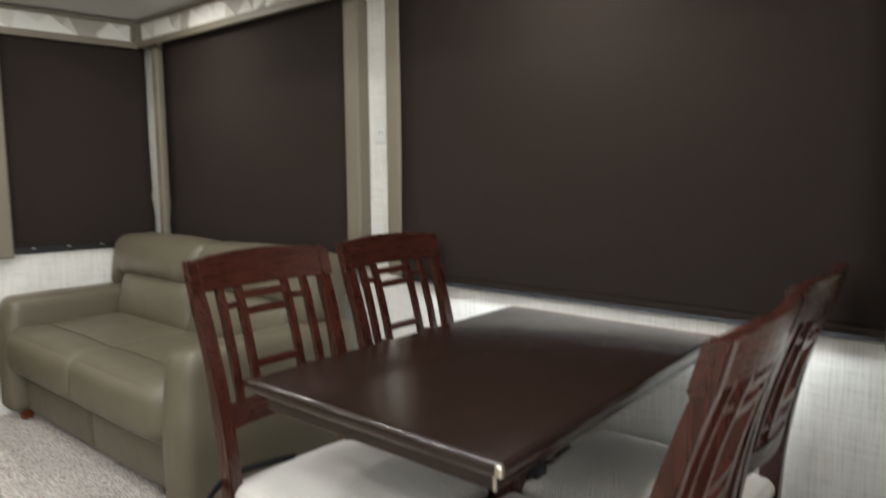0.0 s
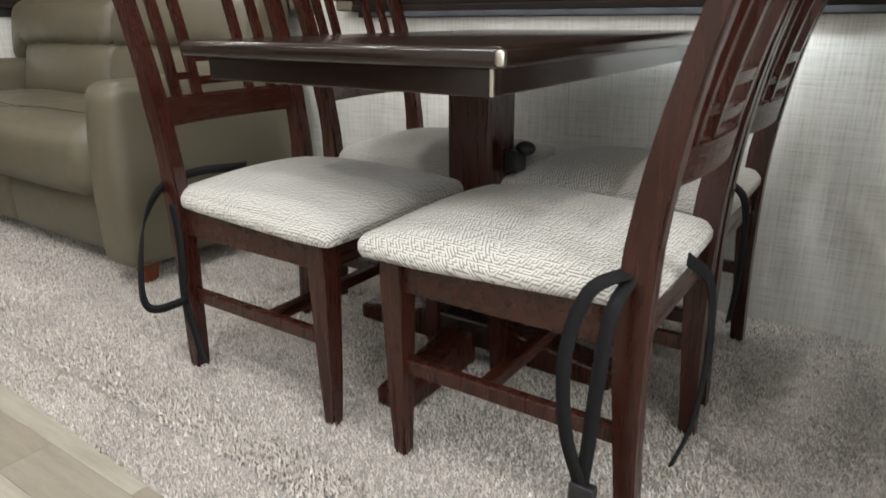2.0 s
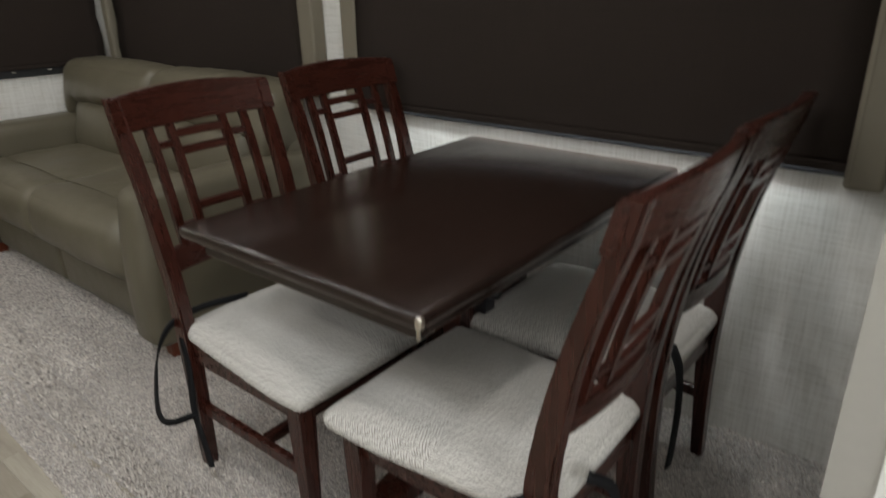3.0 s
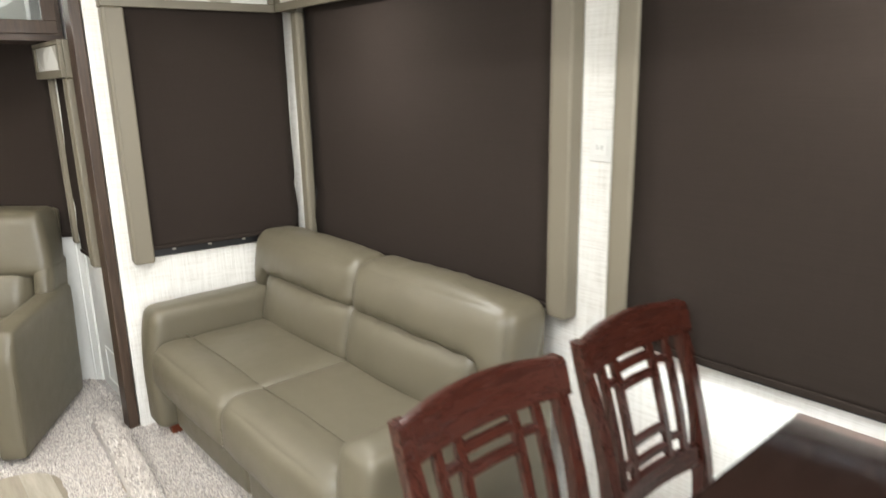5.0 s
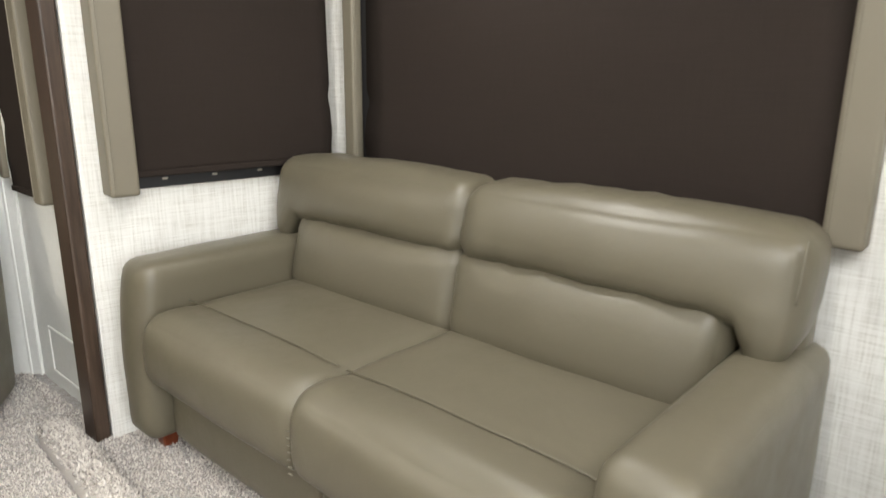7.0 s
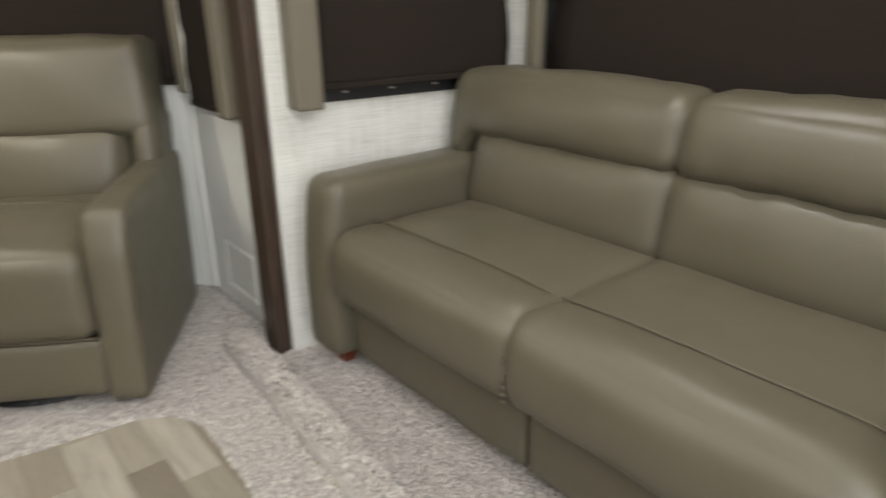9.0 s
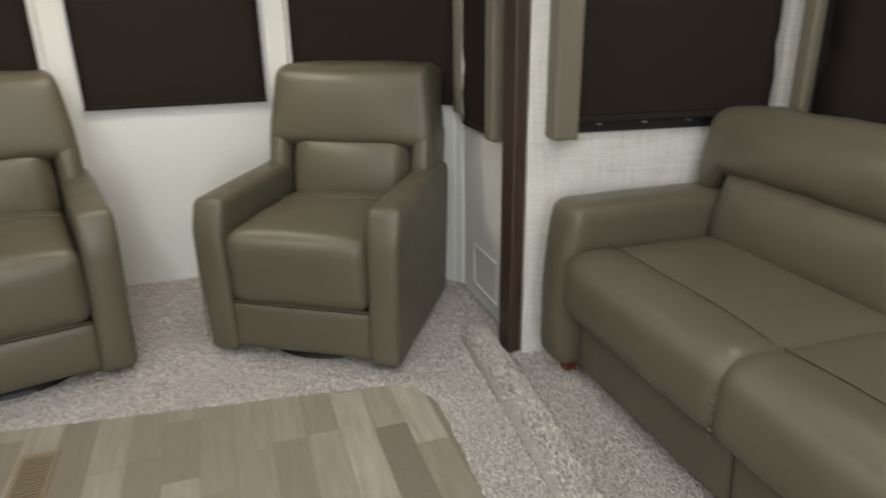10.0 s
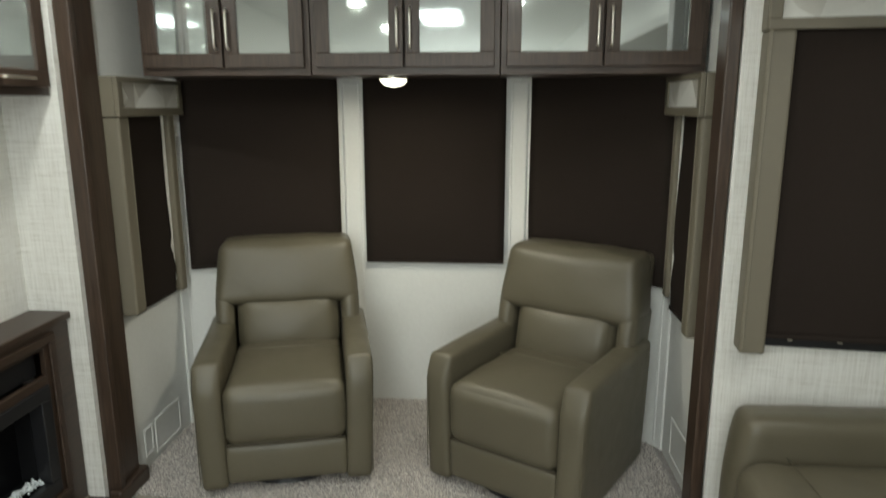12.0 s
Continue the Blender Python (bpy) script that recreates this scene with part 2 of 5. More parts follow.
M_GLOW = glow_material("lamp_diffuser", (1.0, 0.93, 0.82), 9.0)
M_DOME = glow_material("dome_lens", (1.0, 0.90, 0.70), 5.0)
M_SKYGLOW = glow_material("skylight_diffuser", (0.92, 0.97, 1.0), 5.0)


# ---- shapes ----
def mesh_of(bm, name, smooth=True):
    me = bpy.data.meshes.new(name)
    bmesh.ops.recalc_face_normals(bm, faces=bm.faces)
    bm.to_mesh(me)
    bm.free()
    for p in me.polygons:
        p.use_smooth = smooth
    return me


def part(name, bm, material, parent=None, label="", smooth=False):
    """Links a bmesh as one mesh object, under a thing or a part."""
    me = mesh_of(bm, name, smooth)
    me.materials.append(material.m)
    ob = new(name, me)
    ob.parent = parent
    if label:
        ob["label"] = label
    return ob


def thing(name, label, category, group="", m=None):
    ob = new(name)
    ob.empty_display_size = 0.1
    if m is not None:
        ob.matrix_basis = m
    return tagged(ob, label, category, group)


def structure(name, bm, material, label, category, smooth=False):
    return tagged(part(name, bm, material, None, "", smooth), label, category, "", "structure")


def box(lo, hi, bevel=0.0, seg=2, bm=None):
    """A box from corner to corner, its edges rounded by bevel; added to bm if given."""
    b = bmesh.new()
    r = bmesh.ops.create_cube(b, size=1.0)
    for v in r["verts"]:
        v.co = Vector([(lo[i] + hi[i]) / 2 + v.co[i] * (hi[i] - lo[i]) for i in range(3)])
    if bevel:
        bmesh.ops.bevel(b, geom=b.edges[:], offset=bevel, segments=seg, affect="EDGES", profile=0.5)
    return join(bm, b) if bm else b


def join(bm, other):
    """Adds the bmesh other to bm and frees it."""
    tmp = bpy.data.meshes.new("tmp")
    other.to_mesh(tmp)
    other.free()
    bm.from_mesh(tmp)
    bpy.data.meshes.remove(tmp)
    return bm


def bent(bm, fn):
    for v in bm.verts:
        v.co = Vector(fn(v.co))
    return bm


def cushion(lo, hi, r, puff=(0, 0, 0), n=14, sag=0.0, seed=0.0, rough=0.004, power=2):
    """A padded block: rounded by r, swelling by puff along each axis, with soft unevenness."""
    lo, hi = Vector(lo), Vector(hi)
    size, mid = hi - lo, (lo + hi) / 2
    cuts = [max(2, min(26, int(s / max(size) * n * 1.6) + 3)) for s in size]
    bm = bmesh.new()
    table = {}

    def at(i, j, k):
        key = (i, j, k)
        if key not in table:
            u = Vector([2 * q / c - 1 for q, c in zip(key, cuts)])
            u = Vector([math.copysign(1 - (1 - abs(q)) ** 1.6, q) for q in u])
            p = Vector([u[a] * size[a] / 2 for a in range(3)])
            core = Vector([max(-size[a] / 2 + r, min(size[a] / 2 - r, p[a])) for a in range(3)])
            d = p - core
            if d.length > 1e-6:
                p = core + d.normalized() * r
            for a in range(3):
                o = [q for q in range(3) if q != a]
                swell = (1 - abs(u[o[0]]) ** power) * (1 - abs(u[o[1]]) ** power)
                p[a] += puff[a] * swell * u[a]
            w = mid + p
            w += rough * noise.noise_vector(w * 7 + Vector((seed, seed * 2, 0)))
            table[key] = bm.verts.new(w)
        return table[key]

    a, b, c = cuts
    for i in range(a):
        for j in range(b):
            for k in (0, c):
                bm.faces.new([at(i, j, k), at(i + 1, j, k), at(i + 1, j + 1, k), at(i, j + 1, k)])
    for i in range(a):
        for k in range(c):
            for j in (0, b):
                bm.faces.new([at(i, j, k), at(i + 1, j, k), at(i + 1, j, k + 1), at(i, j, k + 1)])
    for j in range(b):
        for k in range(c):
            for i in (0, a):
                bm.faces.new([at(i, j, k), at(i, j + 1, k), at(i, j + 1, k + 1), at(i, j, k + 1)])
    return bm


def tube(points, radius, sides=6, bm=None, closed=False):
    """A round cord along points."""
    b = bm or bmesh.new()
    pts = [Vector(p) for p in points]
    rings = []
    for i, p in enumerate(pts):
        q0 = pts[i - 1] if i or closed else p
        q1 = pts[(i + 1) % len(pts)] if i + 1 < len(pts) or closed else p
        d = (q1 - q0).normalized()
        s = d.cross(Vector((0, 0, 1)) if abs(d.z) < 0.9 else Vector((1, 0, 0))).normalized()
        u = s.cross(d)
        rings.append([b.verts.new(p + radius * (math.cos(k * math.tau / sides) * s + math.sin(k * math.tau / sides) * u)) for k in range(sides)])
    for i in range(len(rings) - (0 if closed else 1)):
        r0, r1 = rings[i], rings[(i + 1) % len(rings)]
        for k in range(sides):
            b.faces.new([r0[k], r0[(k + 1) % sides], r1[(k + 1) % sides], r1[k]])
    if not closed:
        b.faces.new(rings[0])
        b.faces.new(rings[-1])
    return b


def swept(points, half, bm=None, bevel=0.0):
    """A bar of rectangular section (half sizes in x and y) through points that rise along z."""
    b = bmesh.new()
    rings = []
    for p, h in zip(points, half):
        x, y, z = p
        rings.append([b.verts.new((x + sx * h[0], y + sy * h[1], z)) for sx, sy in ((-1, -1), (1, -1), (1, 1), (-1, 1))])
    for r0, r1 in zip(rings, rings[1:]):
        for k in range(4):
            b.faces.new([r0[k], r0[(k + 1) % 4], r1[(k + 1) % 4], r1[k]])
    b.faces.new(rings[0])
    b.faces.new(rings[-1])
    if bevel:
        long = [e for e in b.edges if abs((e.verts[0].co - e.verts[1].co).z) > 0.01]
        bmesh.ops.bevel(b, geom=long, offset=bevel, segments=2, affect="EDGES")
    return join(bm, b) if bm else b


def ribbon(points, across, width, thick=0.0015):
    """A flat strap through points, its width along the vector across."""
    b = bmesh.new()
    pts = [Vector(p) for p in points]
    rows = []
    for i, p in enumerate(pts):
        d = (pts[min(i + 1, len(pts) - 1)] - pts[max(i - 1, 0)]).normalized()
        s = Vector(across) - Vector(across).dot(d) * d
        s.normalize()
        n = d.cross(s)
        rows.append([b.verts.new(p + s * a * width / 2 + n * c * thick) for a, c in ((-1, -1), (1, -1), (1, 1), (-1, 1))])
    for r0, r1 in zip(rows, rows[1:]):
        for k in range(4):
            b.faces.new([r0[k], r0[(k + 1) % 4], r1[(k + 1) % 4], r1[k]])
    b.faces.new(rows[0])
    b.faces.new(rows[-1])
    return b


def curve_points(ctrl, n=40):
    """A smooth run of points through ctrl (Catmull-Rom)."""
    c = [Vector(p) for p in ctrl]
    c = [2 * c[0] - c[1]] + c + [2 * c[-1] - c[-2]]
    out = []
    segs = len(c) - 3
    for i in range(n + 1):
        f = i / n * segs
        k = min(int(f), segs - 1)
        u = f - k
        p0, p1, p2, p3 = c[k:k + 4]
        out.append(0.5 * (2 * p1 + (p2 - p0) * u + (2 * p0 - 5 * p1 + 4 * p2 - p3) * u * u + (3 * p1 - p0 - 3 * p2 + p3) * u ** 3))
    return out


def disc(centre, radius, z0, z1, sides=24, bm=None):
    b = bmesh.new()
    bmesh.ops.create_cone(b, cap_ends=True, segments=sides, radius1=radius, radius2=radius, depth=z1 - z0)
    for v in b.verts:
        v.co += Vector((centre[0], centre[1], (z0 + z1) / 2))
    return join(bm, b) if bm else b


def wall_with_hole(axis, face, thick, u0, u1, z0, z1, hole=None):
    """A wall across one axis ('x' or 'y'), from face to face + thick, with a hole (u0, u1, z0, z1) through it."""
    bm = bmesh.new()

    def piece(a, b, c, d):
        if b - a > 1e-4 and d - c > 1e-4:
            f0, f1 = min(face, face + thick), max(face, face + thick)
            if axis == "x":
                box((f0, a, c), (f1, b, d), bm=bm)
            else:
                box((a, f0, c), (b, f1, d), bm=bm)
    spans = sorted(hole or [])
    at = u0
    for h0, h1, c0, c1 in spans:
        piece(at, h0, z0, z1)
        piece(h0, h1, z0, c0)
        piece(h0, h1, c1, z1)
        at = h1
    piece(at, u1, z0, z1)
    bmesh.ops.remove_doubles(bm, verts=bm.verts, dist=1e-5)
    return bm

# ---- structure ----
XE, XN = -3.555, 0.25          # the two ends of the slide-out with the sofa and table
YS = 1.86                     # its outer wall
YR, YL = 1.03, -1.41          # side walls of the rear corner
YLS, FLOOR_L = -1.65, 0.06    # back wall and raised floor of the shallow slide-out opposite
XB = -4.76                    # rear wall
BAY_R = ((-4.28, 1.03), (-4.76, 0.33))
BAY_L = ((-4.42, -1.41), (-4.76, -0.57))
XF = 3.2                      # far front wall, behind the walk's start

structure("floor", box((XB - 0.05, YLS - 0.06, -0.08), (XF + 0.06, YS + 0.06, -0.012)), M_CEIL, "grey subfloor under the carpet and planks", "floor")
WIN_SOFA = (-3.24, -1.76, 0.86, 1.90)
WIN_TABLE = (-1.46, 0.10, 0.825, 1.90)
WIN_END = (1.16, 1.81, 0.843, 1.90)
structure("wall_slide", wall_with_hole("y", YS, 0.06, XE - 0.06, XN + 0.06, 0, SLIDE_TOP, [WIN_SOFA, WIN_TABLE]), M_PAPER, "off-white woven wallpaper wall behind sofa and table", "wall")
end_wall = structure("wall_slide_end", wall_with_hole("x", XE, -0.06, 1.003, YS, 0, SLIDE_TOP, [WIN_END]), M_PAPER, "off-white woven wallpaper end wall beside the sofa", "wall")
structure("wall_slide_front", wall_with_hole("x", XN, 0.06, 1.003, YS, 0, SLIDE_TOP), M_GREIGE, "smooth greige end wall beyond the dining table", "wall")
structure("ceiling_slide", box((XE - 0.06, 1.0, SLIDE_TOP), (XN + 0.06, YS + 0.06, SLIDE_TOP + 0.05)), M_CEIL, "white panel ceiling of the slide-out", "ceiling")
structure("ceiling", box((-5.2, -1.9, CEILING), (XF + 0.1, 1.12, CEILING + 0.05)), M_CEIL, "white panel ceiling of the main room", "ceiling")
structure("wall_header", box((XE - 0.06, 1.0, SLIDE_TOP + 0.05), (XN + 0.06, 1.06, CEILING)), M_WHITE, "white header above the slide-out opening", "wall")
structure("wall_right_front", box((XN + 0.06, 1.0, -0.01), (XF, 1.06, CEILING)), M_WHITE, "plain pale side wall", "wall")
# unseen opening, added for a lamp that brightens the walls facing front
WIN_FRONT_ADDED = (-1.10, 0.50, 0.85, 1.95)
structure("wall_front", wall_with_hole("x", XF, 0.06, -1.9, 1.06, 0, CEILING, [WIN_FRONT_ADDED]), M_WHITE, "plain pale front wall", "wall")
# assumed opening out of view, added to light the chairs and table wall
WIN_SIDE_ADDED = (-0.45, 0.95, 0.85, 1.85)
structure("wall_left_slide", wall_with_hole("y", YLS, -0.06, -3.62, XF, 0, CEILING, [WIN_SIDE_ADDED]), M_PAPER, "grey woven wallpaper wall behind the fireplace console", "wall")
structure("wall_left_return", box((-3.67, YLS, 0), (-3.61, -1.425, CEILING)), M_PAPER, "narrow off-white wallpaper return beside the console", "wall")
SIDE_R = (-4.16, -3.81, 0.80, 1.70)
SIDE_L = (-4.30, -3.90, 0.80, 1.70)
structure("wall_rear_right", wall_with_hole("y", YR, 0.06, BAY_R[0][0], XE - 0.06, 0, CEILING, [SIDE_R]), M_WHITE, "smooth white side wall of the rear corner", "wall")
structure("wall_rear_left", wall_with_hole("y", YL, -0.06, BAY_L[0][0], -3.67, 0, CEILING, [SIDE_L]), M_WHITE, "smooth white side wall of the rear corner", "wall")


def slab(a, b, thick, z0, z1, bevel=0.0):
    """An upright slab from a to b in plan; its thickness goes to the right of that line."""
    a, b = Vector((*a, 0)), Vector((*b, 0))
    d = (b - a).normalized()
    n = Vector((d.y, -d.x, 0)) * thick
    bm = bmesh.new()
    lo = [bm.verts.new((p.x, p.y, z0)) for p in (a, b, b + n, a + n)]
    hi = [bm.verts.new((p.x, p.y, z1)) for p in (a, b, b + n, a + n)]
    bm.faces.new(lo)
    bm.faces.new(hi)
    for k in range(4):
        bm.faces.new([lo[k], lo[(k + 1) % 4], hi[(k + 1) % 4], hi[k]])
    if bevel:
        bmesh.ops.bevel(bm, geom=bm.edges[:], offset=bevel, segments=2, affect="EDGES")
    return bm


structure("wall_bay_right", slab(BAY_R[1], BAY_R[0], -0.05, 0, CEILING), M_WHITE, "white angled rear bay wall behind a recliner", "wall")
structure("wall_bay_left", slab(BAY_L[1], BAY_L[0], 0.05, 0, CEILING), M_WHITE, "white angled rear bay wall behind a recliner", "wall")
structure("wall_bay_middle", box((XB - 0.05, BAY_L[1][1] - 0.02, 0), (XB, BAY_R[1][1] + 0.02, CEILING)), M_WHITE, "white rear wall between the recliners", "wall")
# white mouldings over the bay's corners
for k, (x, y, a, w) in enumerate(((XB + 0.004, 0.325, 25, 0.05), (XB + 0.004, -0.565, -24, 0.05), (-4.285, 1.022, 62, 0.03), (-4.422, -1.402, -64, 0.03))):
    bm = bmesh.new()
    box((-0.008, -w * 0.98, 0.0), (0.014, w * 0.98, 1.78), 0.006, 3, bm)
    for q in (-1, 1):
        box((0.010, q * w * 0.80 - 0.006, 0.0), (0.019, q * w * 0.80 + 0.006, 1.78), 0.003, 2, bm)
    bent(bm, lambda c, x=x, y=y, a=radians(a): (x + c.x * math.cos(a) + c.y * math.sin(a), y - c.x * math.sin(a) + c.y * math.cos(a), c.z))
    structure("trim_bay", bm, M_PVC, "smooth white plastic corner moulding with beaded edges", "trim")

# dark wood posts beside both slide-outs
bm = box((-3.665, 0.955, 0.0), (-3.565, 1.001, CEILING), 0.006)
structure("trim_post_right", bm, M_OAK, "dark stained wooden post at the slide-out corner", "trim")
bm = box((-3.815, -1.408, 0.0), (-3.66, -1.382, CEILING), 0.005)
box((-3.67, -1.425, 0.0), (-3.635, -1.365, CEILING), 0.004, 2, bm)
box((-3.85, -1.41, 0.0), (-3.615, -1.355, 0.075), 0.01, 2, bm)
structure("trim_post_left", bm, M_OAK, "dark stained wooden post with a plinth block", "trim")
structure("floor_slide_left", box((-3.61, YLS, -0.01), (XF, -1.38, FLOOR_L - 0.004)), M_OAK_X, "raised floor of the shallow slide-out", "floor")
structure("trim_nosing", box((-3.61, -1.38, 0.0), (XF, -1.348, FLOOR_L + 0.012), 0.008, 3), M_OAK_X, "dark wooden nosing along the raised floor", "trim")


def wood_edge(x):
    return 0.600 - (x + 3.1) * 0.038


def off_wood(x, y):
    """Distance outside the planked area, whose far corner is rounded."""
    r = 0.17
    a, b = -3.565 + 0.113 * y - x, y - wood_edge(x)
    return min(max(a + r, b + r), 0) + math.hypot(max(a + r, 0), max(b + r, 0)) - r


def fold_line(x):
    pts = ((-5.0, 0.835), (-3.75, 0.835), (-3.2, 0.80), (-2.9, 0.775), (-1.9, 0.66), (-0.7, 0.637), (1.0, 0.63))
    for (x0, y0), (x1, y1) in zip(pts, pts[1:]):
        if x <= x1:
            return y0 + (y1 - y0) * (x - x0) / (x1 - x0)
    return pts[-1][1]


def fold_strength(x):
    """How high the fold stands along the slide-out: rounded at its end, sinking towards the table."""
    end = max(0.0, min(1.0, (x + 3.75) / 0.07))
    return math.sqrt(1 - (1 - end) ** 2) * (1.0 if x < -3.2 else max(0.20, 1 - (x + 3.2) / 1.0))


def carpet_height(x, y, fold=True):
    f = y - fold_line(x)
    strength = fold_strength(x)
    w = 0.108
    hump = 0.054 * math.sqrt(1 - ((f - w / 2) / (w / 2)) ** 2) if 0 < f < w else 0.0
    step = 0.010 if f > 0.0 and x > -3.6 else 0.0
    groove = -0.014 * math.exp(-(f / 0.009) ** 2) - 0.012 * strength * math.exp(-((f - w) / 0.009) ** 2)
    fluff = 0.006 * noise.noise(Vector((x * 26, y * 26, 0))) + 0.004 * noise.noise(Vector((x * 60, y * 60, 3)))
    return hump * 1.15 * strength * fold + step * 0.5 + groove * max(strength, 0.45) + fluff


def carpet_mesh():
    h = 0.016
    bm = bmesh.new()
    nx, ny = int(5.2 / h), int(3.3 / h)
    grid = {}

    def vert(i, j):
        if (i, j) not in grid:
            x, y = -4.98 + i * h, -1.45 + j * h
            s = off_wood(x, y)
            if s < 0:
                e = 1e-3
                gx, gy = (off_wood(x + e, y) - s) / e, (off_wood(x, y + e) - s) / e
                x, y = x - gx * s, y - gy * s
                z = -0.004
            else:
                z = carpet_height(x, y, False) * min(1, s / 0.02) + 0.004
            grid[i, j] = bm.verts.new((x, y, z))
        return grid[i, j]
    for i in range(nx):
        for j in range(ny):
            x, y = -4.98 + (i + 0.5) * h, -1.45 + (j + 0.5) * h
            if x > XN or y > YS or (y > 1.03 and x < XE - 0.07) or off_wood(x, y) < -h * 0.7:
                continue
            bm.faces.new([vert(i, j), vert(i + 1, j), vert(i + 1, j + 1), vert(i, j + 1)])
    return bm


def fold_mesh():
    bm = bmesh.new()
    rows = []
    for i in range(281):
        x = -3.75 + i * 0.0143
        k = fold_strength(x)
        row = []
        for j in range(19):
            a = math.pi * j / 18
            y = fold_line(x) + 0.054 - 0.054 * math.cos(a) * (0.35 + 0.65 * min(1, k * 1.5))
            z = -0.004 + (0.058 * k) * math.sin(a)
            z += 0.005 * noise.noise(Vector((x * 26, y * 26, 0))) * math.sin(a)
            row.append(bm.verts.new((x, y, z)))
        rows.append(row)
    for r0, r1 in zip(rows, rows[1:]):
        for j in range(18):
            bm.faces.new([r0[j], r0[j + 1], r1[j + 1], r1[j]])
    return bm


carpet = structure("floor_carpet", carpet_mesh(), M_CARPET, "speckled beige-grey cut pile carpet with a fold", "carpet", True)
part("carpet_fold", fold_mesh(), M_FOLD, carpet, "raised fold along the carpet edge", True)


# ---- window dressings ----
def frame_bars(lo, hi, axis, depth, w):
    """Four bars round an opening, in the plane across axis."""
    (u0, z0), (u1, z1) = lo, hi
    bm = bmesh.new()
    d0, d1 = min(depth), max(depth)
    for a, b, c, d in ((u0, u1, z0, z0 + w), (u0, u1, z1 - w, z1), (u0, u0 + w, z0 + w, z1 - w), (u1 - w, u1, z0 + w, z1 - w)):
        if axis == "x":
            box((d0, a, c), (d1, b, d), 0.004, 2, bm)
        else:
            box((a, d0, c), (b, d1, d), 0.004, 2, bm)
    return bm


def window(name, axis, face, out, u0, u1, z0, z1, label):
    """A window in its opening: black frame, pane and sill rail. out: +1 or -1, away from the room."""
    w = thing(name, label, "window")
    w["kind"] = "structure"
    part("window_frame", frame_bars((u0 - 0.012, z0 - 0.022), (u1 + 0.012, z1 + 0.02), axis, (face - out * 0.016, face + out * 0.05), 0.046), M_BLACK, w)
    d = face + out * 0.03
    pane = box((d, u0, z0), (d + 0.004, u1, z1)) if axis == "x" else box((u0, d, z0), (u1, d + 0.004, z1))
    pane = part("pane", pane, M_PANE, w)
    pane.visible_shadow = False
    bm = bmesh.new()
    n = max(3, int((u1 - u0) / 0.14))
    for k in range(n):
        u = u0 + (k + 0.5) * (u1 - u0) / n
        lo, hi = (u - 0.008, u + 0.008), (z0 + 0.002, z0 + 0.008)
        f0, f1 = sorted((face - out * 0.020, face - out * 0.014))
        box((f0, lo[0], hi[0]), (f1, lo[1], hi[1]), 0, 1, bm) if axis == "x" else box((lo[0], f0, hi[0]), (lo[1], f1, hi[1]), 0, 1, bm)
    part("clip", bm, M_NICKEL, w)
    return w


def shade(axis, at, u0, u1, z0, z1, wavy=(0, 0), label="drawn dark brown fabric roller shade", sides=(0, 0)):
    """A roller shade: cloth with soft ripples and, where wavy, a curling side edge; a hem bar below and a roller above."""
    sh = thing("roller_shade", label, "roller shade", "shades on the windows")
    nu, nz = 16, 60
    bm = bmesh.new()
    rows = []
    for k in range(nz + 1):
        z = z0 + (z1 - z0) * k / nz
        row = []
        for i in range(nu + 1):
            u = u0 + (u1 - u0) * i / nu
            pull = 0.012 * math.exp(-((z - z0 - 0.22) / 0.03) ** 2) - 0.007 * math.exp(-((z - z0 - 0.10) / 0.04) ** 2) + 0.004 * math.sin(z * 5)
            u += wavy[0] * pull * max(0, 1 - i / 3) - wavy[1] * pull * max(0, 1 - (nu - i) / 3)
            d = 0.0025 * math.sin(z * 9 + u * 3) + 0.003 * noise.noise(Vector((u * 3, z * 3, at)))
            row.append(bm.verts.new((at + d, u, z) if axis == "x" else (u, at + d, z)))
        rows.append(row)
    back = [[bm.verts.new(v.co + (Vector((0.002, 0, 0)) if axis == "x" else Vector((0, 0.002, 0)))) for v in row] for row in rows]
    for r0, r1, q0, q1 in zip(rows, rows[1:], back, back[1:]):
        for i in range(nu):
            bm.faces.new([r0[i], r0[i + 1], r1[i + 1], r1[i]])
            bm.faces.new([q0[i], q0[i + 1], q1[i + 1], q1[i]])
        for i in (0, nu):
            bm.faces.new([r0[i], r1[i], q1[i], q0[i]])
    for r, q in ((rows[0], back[0]), (rows[-1], back[-1])):
        for i in range(nu):
            bm.faces.new([r[i], r[i + 1], q[i + 1], q[i]])
    part("cloth", bm, M_SHADE, sh, "", True)
    e = 0.006
    hem = box((at - e, u0, z0 - 0.012), (at + e, u1, z0 + 0.008), 0.004) if axis == "x" else box((u0, at - e, z0 - 0.012), (u1, at + e, z0 + 0.008), 0.004)
    part("hem_bar", hem, M_SHADE, sh)
    rod = tube([(at, u0, z1), (at, u1, z1)] if axis == "x" else [(u0, at, z1), (u1, at, z1)], 0.018, 10)
    part("roller", rod, M_SHADE, sh, "", True)
    return sh


